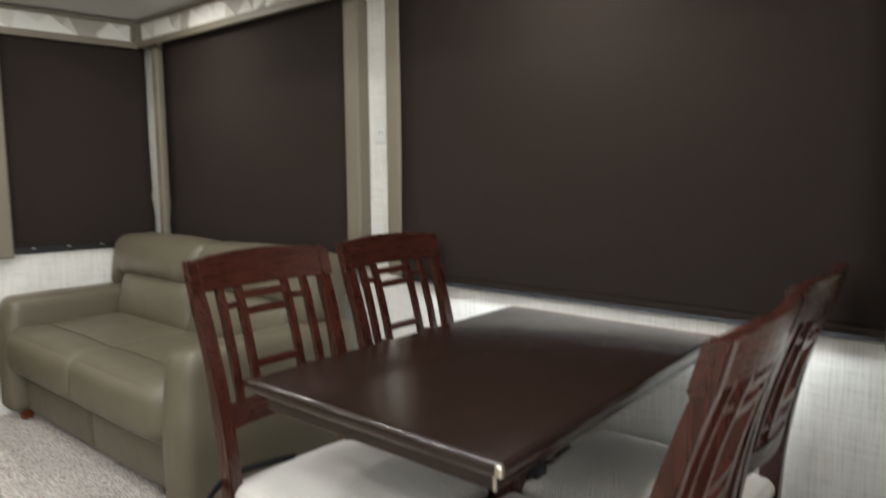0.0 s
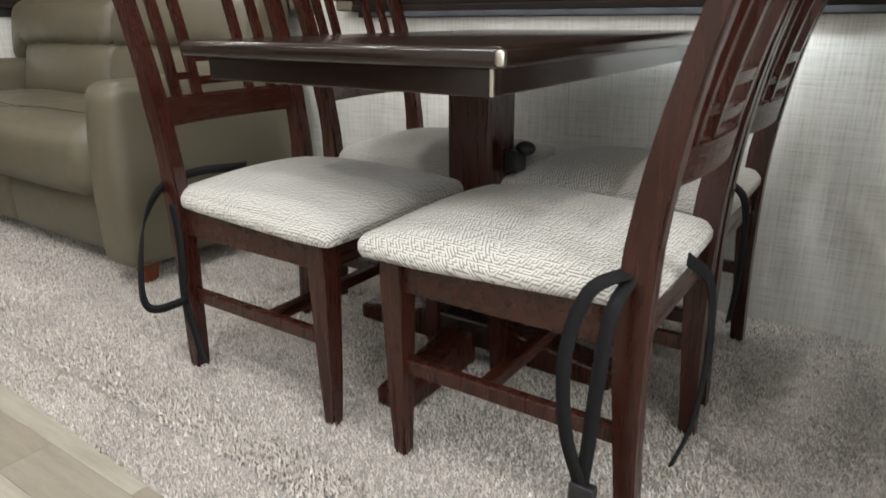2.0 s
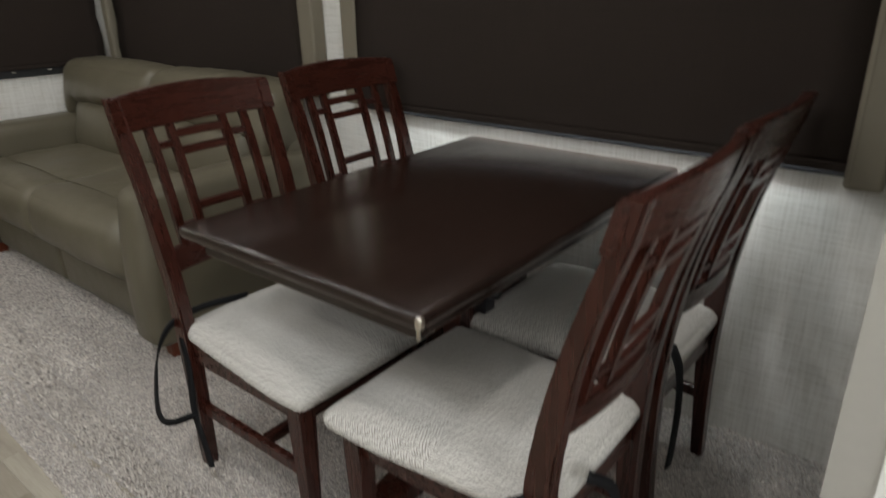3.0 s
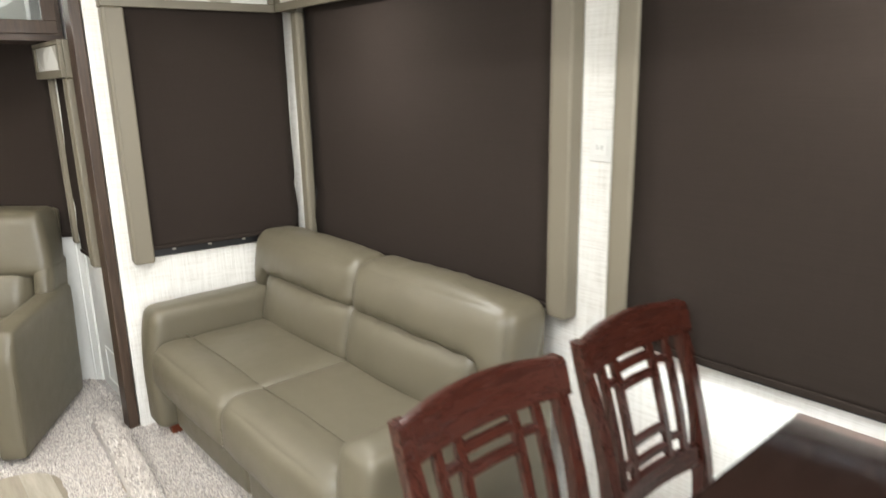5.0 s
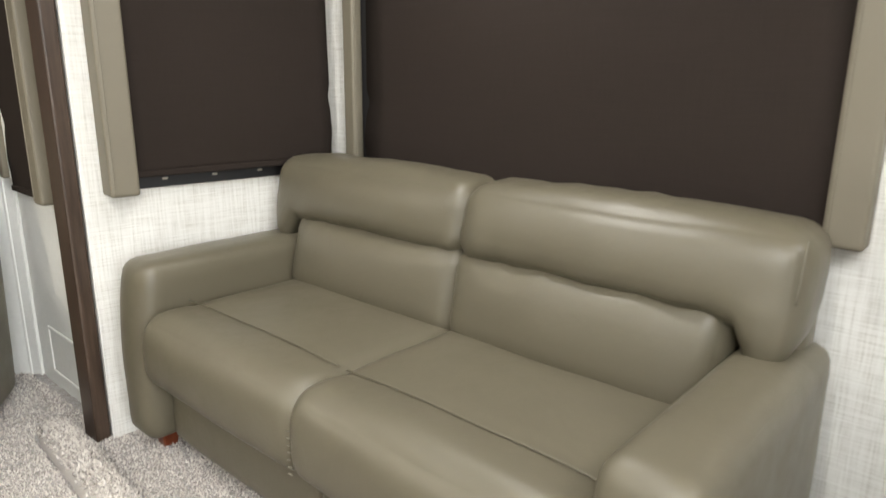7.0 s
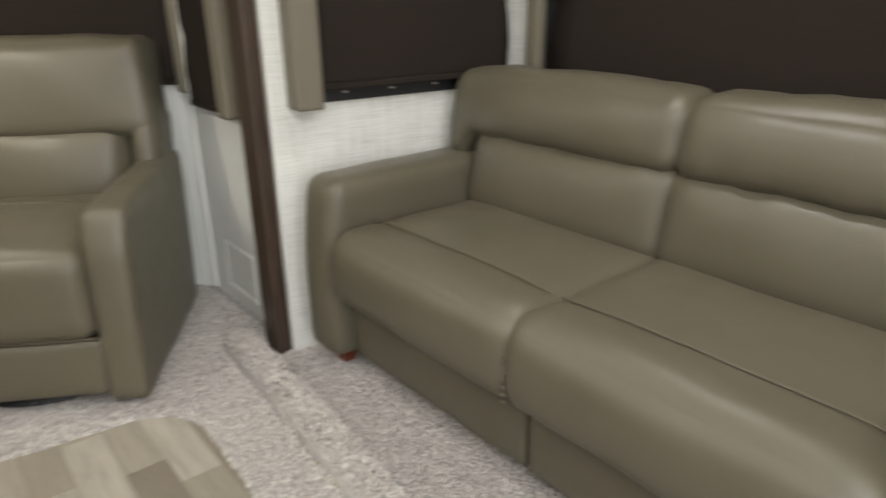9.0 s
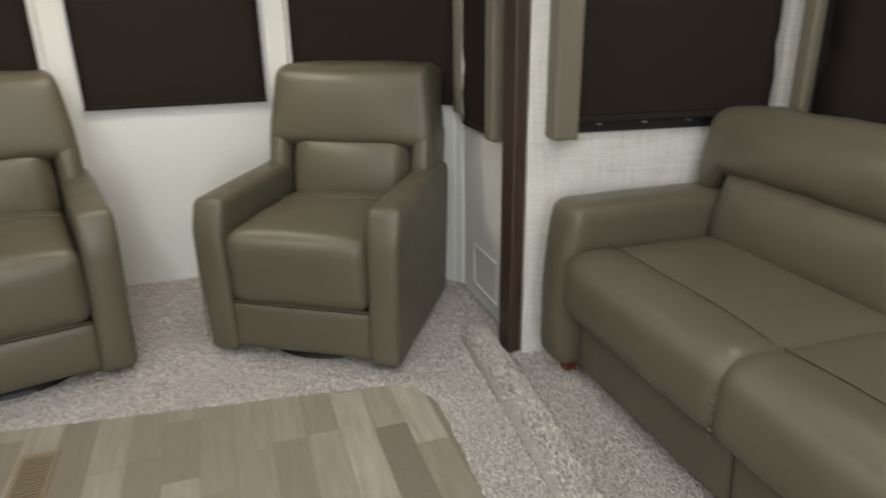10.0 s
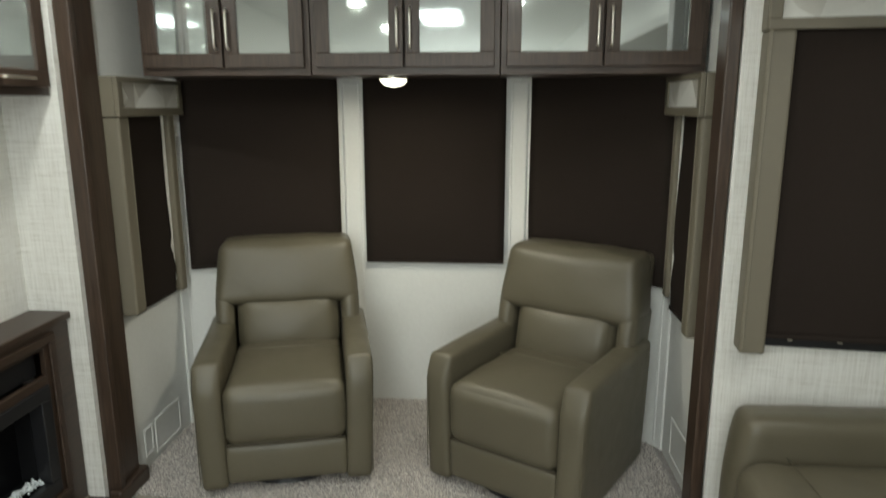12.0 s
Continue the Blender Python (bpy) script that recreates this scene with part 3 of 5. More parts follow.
def facets(u0, u1, z0, z1, step=0.13, seed=1):
    """A panel of triangles, each an island of its own, as (u, z) corner triples."""
    rnd = random.Random(seed)
    nu, nz = max(1, round((u1 - u0) / step)), max(1, round((z1 - z0) / step))
    pts = {}
    for i in range(nu + 1):
        for j in range(nz + 1):
            du = 0 if i in (0, nu) else rnd.uniform(-0.3, 0.3) * (u1 - u0) / nu
            dz = 0 if j in (0, nz) else rnd.uniform(-0.3, 0.3) * (z1 - z0) / nz
            pts[i, j] = (u0 + (u1 - u0) * i / nu + du, z0 + (z1 - z0) * j / nz + dz)
    for i in range(nu):
        for j in range(nz):
            a, b, c, d = pts[i, j], pts[i + 1, j], pts[i + 1, j + 1], pts[i, j + 1]
            m = ((a[0] + c[0]) / 2 + rnd.uniform(-0.3, 0.3) * step, (a[1] + c[1]) / 2 + rnd.uniform(-0.2, 0.2) * step)
            for t in ((a, b, m), (b, c, m), (c, d, m), (d, a, m)):
                yield t


def valance(axis, wall, front, u0, u1, z0, z1, seed, ends=True, label="taupe padded valance with a faceted print panel"):
    """A padded box over a window, open below, with a printed panel in its face."""
    va = thing("valance", label, "valance", "padded window valances")
    s = 1 if front > wall else -1

    def bx(d0, d1, a, b, c, d, bev=0.004, bm=None):
        d0, d1 = min(d0, d1), max(d0, d1)
        return box((d0, a, c), (d1, b, d), bev, 3, bm) if axis == "x" else box((a, d0, c), (b, d1, d), bev, 3, bm)
    rail = 0.035
    bm = bx(front - s * 0.02, front, u0, u1, z0, z0 + rail)
    bx(front - s * 0.02, front, u0, u1, z1 - rail * 0.6, z1, 0.004, bm)
    bx(front - s * 0.02, front, u0, u0 + 0.04, z0 + rail, z1 - rail * 0.6, 0.004, bm)
    bx(front - s * 0.02, front, u1 - 0.04, u1, z0 + rail, z1 - rail * 0.6, 0.004, bm)
    part("surround", bm, M_TAUPE, va, "taupe vinyl surround")
    bm = bx(wall + s * 0.001, front - s * 0.02, u0, u0 + 0.02, z0, z1)
    bx(wall + s * 0.001, front - s * 0.02, u1 - 0.02, u1, z0, z1, 0.004, bm)
    bx(wall + s * 0.001, front - s * 0.02, u0 + 0.02, u1 - 0.02, z1 - 0.02, z1, 0.004, bm)
    part("box", bm, M_TAUPE, va)
    bm = bmesh.new()
    for tri in facets(u0 + 0.036, u1 - 0.036, z0 + rail - 0.004, z1 - rail * 0.6 + 0.004, seed=seed):
        co = [(front - s * 0.009, u, z) if axis == "x" else (u, front - s * 0.009, z) for u, z in tri]
        bm.faces.new([bm.verts.new(c) for c in co])
    part("print_panel", bm, M_FACET, va, "printed panel of grey and white facets")
    return va


def side_trim(axis, wall, front, u0, u1, z0, z1, label="taupe padded vinyl side trim of a window"):
    """A padded upright box beside a window."""
    d0, d1 = sorted((wall, front))
    tr = thing("window_side_trim", label, "window trim", "padded window trims")
    mid = (u0 + u1) / 2
    bm = box((d0, u0, z0), (d1, u1, z1), 0.010, 3) if axis == "x" else box((u0, d0, z0), (u1, d1, z1), 0.010, 3)
    part("padded_box", bm, M_TAUPE, tr)
    s = 0.003 if front > wall else -0.003
    bm = tube([(front + s * 0, u0 + 0.012, z0 + 0.01), (front + s * 0, u0 + 0.012, z1)] if axis == "x" else [(u0 + 0.012, front, z0 + 0.01), (u0 + 0.012, front, z1)], 0.0022, 5)
    part("welt", bm, M_TAUPE, tr)
    return tr


VZ0, VZ1 = 1.895, 2.035
window("window_sofa", "y", YS, 1, *WIN_SOFA, "black framed window behind the sofa, shade drawn")
window("window_table", "y", YS, 1, *WIN_TABLE, "black framed window above the dining table, shade drawn")
# assumed window, added behind the camera's path
window("window_side_added", "y", YLS, -1, *WIN_SIDE_ADDED, "wide side window added out of view to let light in")
# added window, never in view
window("window_front_added", "x", XF, 1, *WIN_FRONT_ADDED, "wide front window added out of view to let light in")
end_things = [end_wall]
end_things.append(window("window_end", "x", XE, -1, *WIN_END, "black framed window beside the sofa, shade drawn"))
window("window_rear_right", "y", YR, 1, *SIDE_R, "narrow side window with its shade drawn")
window("window_rear_left", "y", YL, -1, *SIDE_L, "narrow side window with its shade drawn")
VF, EF = 1.755, -3.465
end_things.append(valance("x", XE, EF, 1.055, VF + 0.04, VZ0, VZ1, 3))
valance("y", YS, VF, EF + 0.12, -1.632, VZ0, VZ1, 5)
valance("y", YS, VF + 0.02, -1.54, 0.185, VZ0, VZ1, 8)
end_things.append(side_trim("x", XE, EF, 1.058, 1.143, 0.812, VZ0))
side_trim("x", -3.295, -3.240, 1.800, 1.845, 0.812, VZ0, "narrow taupe corner trim between two windows")
side_trim("y", YS, 1.797, -1.762, -1.680, 0.83, VZ0)
side_trim("y", YS, 1.805, -1.540, -1.468, 0.825, VZ0)
side_trim("y", YS, 1.787, 0.092, 0.172, 0.79, VZ0)
end_things.append(shade("x", XE + 0.045, 1.140, 1.838, 0.872, VZ0 + 0.08, (0, 0.6)))
END_TURN = Matrix.Translation((XE, 1.0, 0)) @ Matrix.Rotation(radians(-7.0), 4, "Z") @ Matrix.Translation((-XE, -1.0, 0))
for ob in end_things:
    ob.matrix_basis = END_TURN
shade("y", YS - 0.045, -3.190, -1.735, 0.86, VZ0 + 0.08, (1.4, 0))
shade("y", YS - 0.045, -1.470, 0.095, 0.834, VZ0 + 0.08)
# the rear corner's narrow side windows
valance("y", YR, YR - 0.10, -4.24, -3.735, 1.62, 1.78, 13)
side_trim("y", YR, YR - 0.085, -3.805, -3.738, 0.765, 1.62)
side_trim("y", YR, YR - 0.055, -4.235, -4.19, 0.80, 1.62)
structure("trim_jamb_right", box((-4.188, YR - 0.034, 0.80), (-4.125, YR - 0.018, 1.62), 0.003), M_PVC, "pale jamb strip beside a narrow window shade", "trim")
shade("y", YR - 0.04, -4.148, -3.80, 0.775, 1.70, (1.7, 0))
valance("y", YL, YL + 0.10, -4.385, -3.815, 1.62, 1.78, 17)
side_trim("y", YL, YL + 0.09, -3.90, -3.82, 0.785, 1.62)
side_trim("y", YL, YL + 0.06, -4.365, -4.31, 0.76, 1.62)
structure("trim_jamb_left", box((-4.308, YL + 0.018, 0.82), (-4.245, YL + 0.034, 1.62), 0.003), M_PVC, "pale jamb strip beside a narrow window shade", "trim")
shade("y", YL + 0.04, -4.268, -3.90, 0.78, 1.70, (1.7, 0))


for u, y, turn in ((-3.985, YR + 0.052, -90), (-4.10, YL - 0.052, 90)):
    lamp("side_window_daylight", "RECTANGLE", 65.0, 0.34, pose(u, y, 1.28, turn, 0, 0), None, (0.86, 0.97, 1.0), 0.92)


# daylight that falls through the slit between the table window and its shade
lamp("table_window_daylight", "RECTANGLE", 9.0, 1.46, pose(-0.68, 1.832, 0.862), None, (0.90, 0.98, 1.0), 0.016)


def bay_shade(a, b, s0, s1, z0, z1):
    """A roller shade along the bay wall from a to b, between the fractions s0 and s1."""
    a, b = Vector((*a, 0)), Vector((*b, 0))
    d = b - a
    width = d.length
    sh = shade("y", 0.0, s0 * width, s1 * width, z0, z1)
    n = Vector((-d.y, d.x, 0)).normalized()
    if n.x < 0:
        n = -n
    ang = math.atan2(d.y, d.x)
    sh.matrix_basis = Matrix.Translation(a + n * 0.028) @ Matrix.Rotation(ang, 4, "Z")
    return sh


bay_shade(BAY_R[1], BAY_R[0], 0.09, 0.97, 0.835, 1.85)
bay_shade(BAY_L[0], BAY_L[1], 0.06, 0.92, 0.855, 1.85)
bay_shade((XB, -0.57), (XB, 0.33), 0.08, 0.913, 0.835, 1.85)

# ---- dining set ----
TX0, TX1, TY0, TY1, TZ = -0.990, -0.297, 0.785, 1.846, 0.767


def dining_table():
    t = thing("dining_table", "dark espresso wooden dining table on a square pedestal", "dining table")
    bm = box((TX0, TY0, TZ - 0.03), (TX1, TY1, TZ), 0.011, 4)
    part("tabletop", bm, M_ESPRESSO, t, "glossy espresso tabletop", True)
    i = 0.036
    ap = 0.042
    for lo, hi in (((TX0 + i, TY0 + i, TZ - 0.03 - ap), (TX1 - i, TY0 + i + 0.022, TZ - 0.03)), ((TX0 + i, TY1 - i - 0.022, TZ - 0.03 - ap), (TX1 - i, TY1 - i, TZ - 0.03)),
                   ((TX0 + i, TY0 + i + 0.022, TZ - 0.03 - ap), (TX0 + i + 0.022, TY1 - i - 0.022, TZ - 0.03)), ((TX1 - i - 0.022, TY0 + i + 0.022, TZ - 0.03 - ap), (TX1 - i, TY1 - i - 0.022, TZ - 0.03))):
        part("apron", box(lo, hi, 0.003), M_ESPRESSO, t)
    cx, cy = (TX0 + TX1) / 2, 1.307
    part("pedestal", box((cx - 0.056, cy - 0.056, 0.10), (cx + 0.056, cy + 0.056, TZ - 0.03), 0.006, 3), M_CHERRY, t)
    part("collar", box((cx - 0.20, cy - 0.20, TZ - 0.052), (cx + 0.20, cy + 0.20, TZ - 0.031), 0.004), M_ESPRESSO, t)
    latch = part("latch", box((cx + 0.057, cy + 0.005, TZ - 0.300), (cx + 0.092, cy + 0.050, TZ - 0.250), 0.004), M_BLACK, t, "black folding latch on the pedestal")
    bm = bmesh.new()
    bmesh.ops.create_uvsphere(bm, u_segments=16, v_segments=10, radius=0.024)
    bent(bm, lambda p: (cx + 0.100 + p.x, cy + 0.027 + p.y * 0.8, TZ - 0.245 + p.z * 0.7))
    part("knob", bm, M_BLACK, latch, "", True)
    part("corner_guard", box((TX1 - 0.012, TY0 - 0.002, TZ - 0.026), (TX1 + 0.002, TY0 + 0.012, TZ - 0.004), 0.0045, 3), M_NICKEL, t, "small bright metal corner guard", True)
    part("edge_strip", box((TX1 - i - 0.003, TY0 + i - 0.003, TZ - 0.070), (TX1 - i + 0.003, TY0 + i + 0.003, TZ - 0.032), 0.001), M_NICKEL, t, "thin bright metal strip on the apron corner")
    part("plinth", box((cx - 0.10, cy - 0.10, 0.06), (cx + 0.10, cy + 0.10, 0.13), 0.008), M_ESPRESSO, t)
    for k in range(4):
        bm = box((0.08, -0.04, 0.012), (0.36, 0.04, 0.10), 0.008, 2)
        bent(bm, lambda c: (c.x, c.y, c.z - (0.045 if c.z > 0.05 else 0.0) * max(0, (c.x - 0.08) / 0.28)))
        a = k * math.pi / 2
        bent(bm, lambda c, a=a: (cx + c.x * math.cos(a) - c.y * math.sin(a), cy + c.x * math.sin(a) + c.y * math.cos(a), c.z))
        part("foot", bm, M_CHERRY, t)
    return t


def dining_chair():
    """Front along +x, the middle of the legs at the origin."""
    c = thing("dining_chair", "cherry wood dining chair with a cream maze-patterned seat", "dining chair", "chairs round the table")
    yy = 0.182

    def back_x(z):
        pts = ((0.0, -0.236), (0.25, -0.220), (0.46, -0.216), (0.62, -0.238), (0.80, -0.280), (1.02, -0.358))
        for (z0, x0), (z1, x1) in zip(pts, pts[1:]):
            if z <= z1:
                u = (z - z0) / (z1 - z0)
                return x0 + (x1 - x0) * u
        return pts[-1][1]

    def smooth_x(z):
        return sum(back_x(max(0, min(1.02, z + q))) for q in (-0.08, -0.04, 0, 0.04, 0.08)) / 5
    zs = [k * 1.005 / 16 for k in range(17)]
    for s in (-1, 1):
        bm = swept([(smooth_x(z), s * (yy + 0.022 * z), z) for z in zs], [(0.015 + 0.010 * math.exp(-((z - 0.45) / 0.25) ** 2), 0.017) for z in zs], bevel=0.004)
        part("back_leg", bm, M_CHERRY, c)
        zf = [0, 0.12, 0.25, 0.35, 0.414]
        bm = swept([(0.208 + 0.002 * (z / 0.43), s * (yy + 0.002), z) for z in zf], [(0.014 + 0.010 * (z / 0.43),) * 2 for z in zf], bevel=0.004)
        part("front_leg", bm, M_CHERRY, c)
    # seat frame
    for lo, hi in (((-0.20, yy - 0.008, 0.347), (0.19, yy + 0.012, 0.412)), ((-0.20, -yy - 0.012, 0.347), (0.19, -yy + 0.008, 0.412)), ((0.198, -yy + 0.02, 0.347), (0.220, yy - 0.02, 0.412)), ((-0.226, -yy + 0.02, 0.347), (-0.204, yy - 0.02, 0.412))):
        part("seat_rail", box(lo, hi, 0.003), M_CHERRY_Y, c)
    for s in (-1, 1):
        part("stretcher", box((-0.215, s * yy - 0.010, 0.185), (0.21, s * yy + 0.010, 0.215), 0.003), M_CHERRY, c)
    part("stretcher", box((0.02, -yy + 0.012, 0.187), (0.045, yy - 0.012, 0.213), 0.003), M_CHERRY_Y, c)
    bm = cushion((-0.235, -0.232, 0.404), (0.270, 0.232, 0.450), 0.023, (0.006, 0.006, 0.050), 16, rough=0.002, power=2.6)
    bent(bm, lambda p: (p.x, p.y * (0.85 + 0.15 * min(1, max(0, (p.x + 0.235) / 0.42))), max(p.z, 0.4125)))
    part("seat", bm, M_SEAT, c, "cream seat pad with a grey maze weave", True)

    def bow(y):
        return -0.022 * (1 - (y / yy) ** 2)

    def across(z0, z1, y0, y1, thick, bev=0.004, curve=1.0):
        bm = bmesh.new()
        n = 12
        rows = []
        for k in range(n + 1):
            y = y0 + (y1 - y0) * k / n
            lift = 0.010 * (1 - (y / yy) ** 2) if z1 > 0.95 else 0.0
            ring = []
            for z, q in ((z0, -1), (z0, 1), (z1 + lift, 1), (z1 + lift, -1)):
                ring.append(bm.verts.new((smooth_x(z) + curve * bow(y) + q * thick / 2, y, z)))
            rows.append(ring)
        for r0, r1 in zip(rows, rows[1:]):
            for k in range(4):
                bm.faces.new([r0[k], r0[(k + 1) % 4], r1[(k + 1) % 4], r1[k]])
        bm.faces.new(rows[0])
        bm.faces.new(rows[-1])
        long = [e for e in bm.edges if abs((e.verts[0].co - e.verts[1].co).y) > 0.005]
        bmesh.ops.bevel(bm, geom=long, offset=bev, segments=2, affect="EDGES")
        return bm
    part("top_rail", across(0.925, 1.008, -yy - 0.040, yy + 0.040, 0.022), M_CHERRY_Y, c)
    part("lower_rail", across(0.585, 0.645, -yy, yy, 0.020), M_CHERRY_Y, c)
    slats = (-0.135, -0.075, 0.075, 0.135)
    for y in slats:
        zz = [0.64 + 0.29 * k / 8 for k in range(9)]
        bm = swept([(smooth_x(z) + bow(y), y, z) for z in zz], [(0.008, 0.0105)] * 9, bevel=0.002)
        part("slat", bm, M_CHERRY, c)
    for z in (0.858, 0.900):
        part("cross_bar", across(z - 0.009, z + 0.009, slats[1], slats[2], 0.013, 0.002), M_CHERRY_Y, c)
    for z in (0.672, 0.722):
        part("cross_bar", across(z - 0.009, z + 0.009, slats[1], slats[2], 0.013, 0.002), M_CHERRY_Y, c)
    for a, b in ((0, 1), (2, 3)):
        for z in (0.880, 0.685):
            part("short_bar", across(z - 0.008, z + 0.008, slats[a], slats[b], 0.012, 0.002), M_CHERRY_Y, c)
    return c


def strap(chair_m, loops, hook=None):
    """A travel strap round a back leg at the seat, its loop and tail hanging to the carpet, with a clip."""
    st = thing("travel_strap", "black webbing travel strap tied round a chair leg", "strap", "straps on the chairs", chair_m)
    for pts, across in loops:
        part("webbing", ribbon(curve_points(pts, 44), across, 0.021), M_STRAP, st, "", True)
    if hook:
        x, y, z = hook
        ring = [(x + 0.009 * math.cos(k * math.tau / 14), y, z - 0.014 + 0.013 * math.sin(k * math.tau / 14)) for k in range(14)]
        part("hook", tube(ring, 0.0016, 6, closed=True), M_NICKEL, st, "small bright wire hook", True)
        part("hook", tube(curve_points([(x + 0.004, y, z - 0.024), (x + 0.014, y + 0.004, z - 0.034), (x + 0.020, y + 0.006, z - 0.028)], 10), 0.0016, 6), M_NICKEL, st, "", True)
    return st


dining_table()
chair = dining_chair()
chair.matrix_basis = pose(-0.925, 1.033, 0.0)
CHAIRS = [chair.matrix_basis.copy(), pose(-0.937, 1.547, 0.0), pose(-0.332, 1.040, 0.0, 0, 0, 180.5), pose(-0.342, 1.530, 0.0, 0, 0, 180)]
for m in CHAIRS[1:]:
    copy_thing(chair, m)
strap(CHAIRS[0], [
    ([(-0.19, -0.02, 0.475), (-0.215, -0.14, 0.48), (-0.24, -0.215, 0.455), (-0.26, -0.255, 0.38), (-0.27, -0.275, 0.27), (-0.265, -0.28, 0.20), (-0.24, -0.265, 0.185), (-0.20, -0.215, 0.20)], (0.4, 0.1, 1.0)),
    ([(-0.215, -0.208, 0.42), (-0.205, -0.210, 0.32), (-0.215, -0.212, 0.2), (-0.19, -0.214, 0.12), (-0.16, -0.22, 0.05)], (1.0, 0.2, 0.0)),
], (-0.16, -0.22, 0.05))
strap(CHAIRS[2], [
    ([(-0.20, 0.10, 0.485), (-0.215, 0.19, 0.475), (-0.17, 0.245, 0.45), (-0.15, 0.27, 0.36), (-0.16, 0.28, 0.25), (-0.185, 0.28, 0.17), (-0.19, 0.275, 0.15)], (1.0, 0.0, 0.2)),
    ([(-0.215, 0.195, 0.47), (-0.205, 0.25, 0.43), (-0.20, 0.27, 0.34), (-0.195, 0.275, 0.24), (-0.19, 0.28, 0.15), (-0.195, 0.285, 0.07), (-0.20, 0.29, 0.015)], (1.0, 0.0, 0.1)),
    ([(-0.26, 0.1, 0.47), (-0.285, 0.05, 0.42), (-0.29, 0.02, 0.30), (-0.28, 0.02, 0.16), (-0.26, 0.05, 0.08)], (0.2, 1.0, 0.0)),
], (-0.26, 0.05, 0.08))
buckle = thing("strap_buckle", "small black plastic buckle on a hanging strap", "buckle", "", CHAIRS[2])
part("shell", box((-0.212, 0.268, 0.125), (-0.172, 0.288, 0.165), 0.004, 2), M_BLACK, buckle)
part("tongue", box((-0.204, 0.272, 0.098), (-0.180, 0.284, 0.127), 0.003, 2), M_BLACK, buckle)
strap(CHAIRS[3], [
    ([(-0.22, 0.10, 0.48), (-0.262, 0.16, 0.46), (-0.275, 0.175, 0.38), (-0.27, 0.165, 0.26), (-0.265, 0.16, 0.2)], (0.3, 1.0, 0.0)),
])


# ---- sofa and recliners ----
# cord for a seam or welt; the default material is painted crease shade
def thin_cord(points, parent, radius=0.0025, material=None, name="seam_or_crease_shade"):
    return part(name, tube(points, radius, 5), material or M_CREASE_SHADE, parent, "", True)


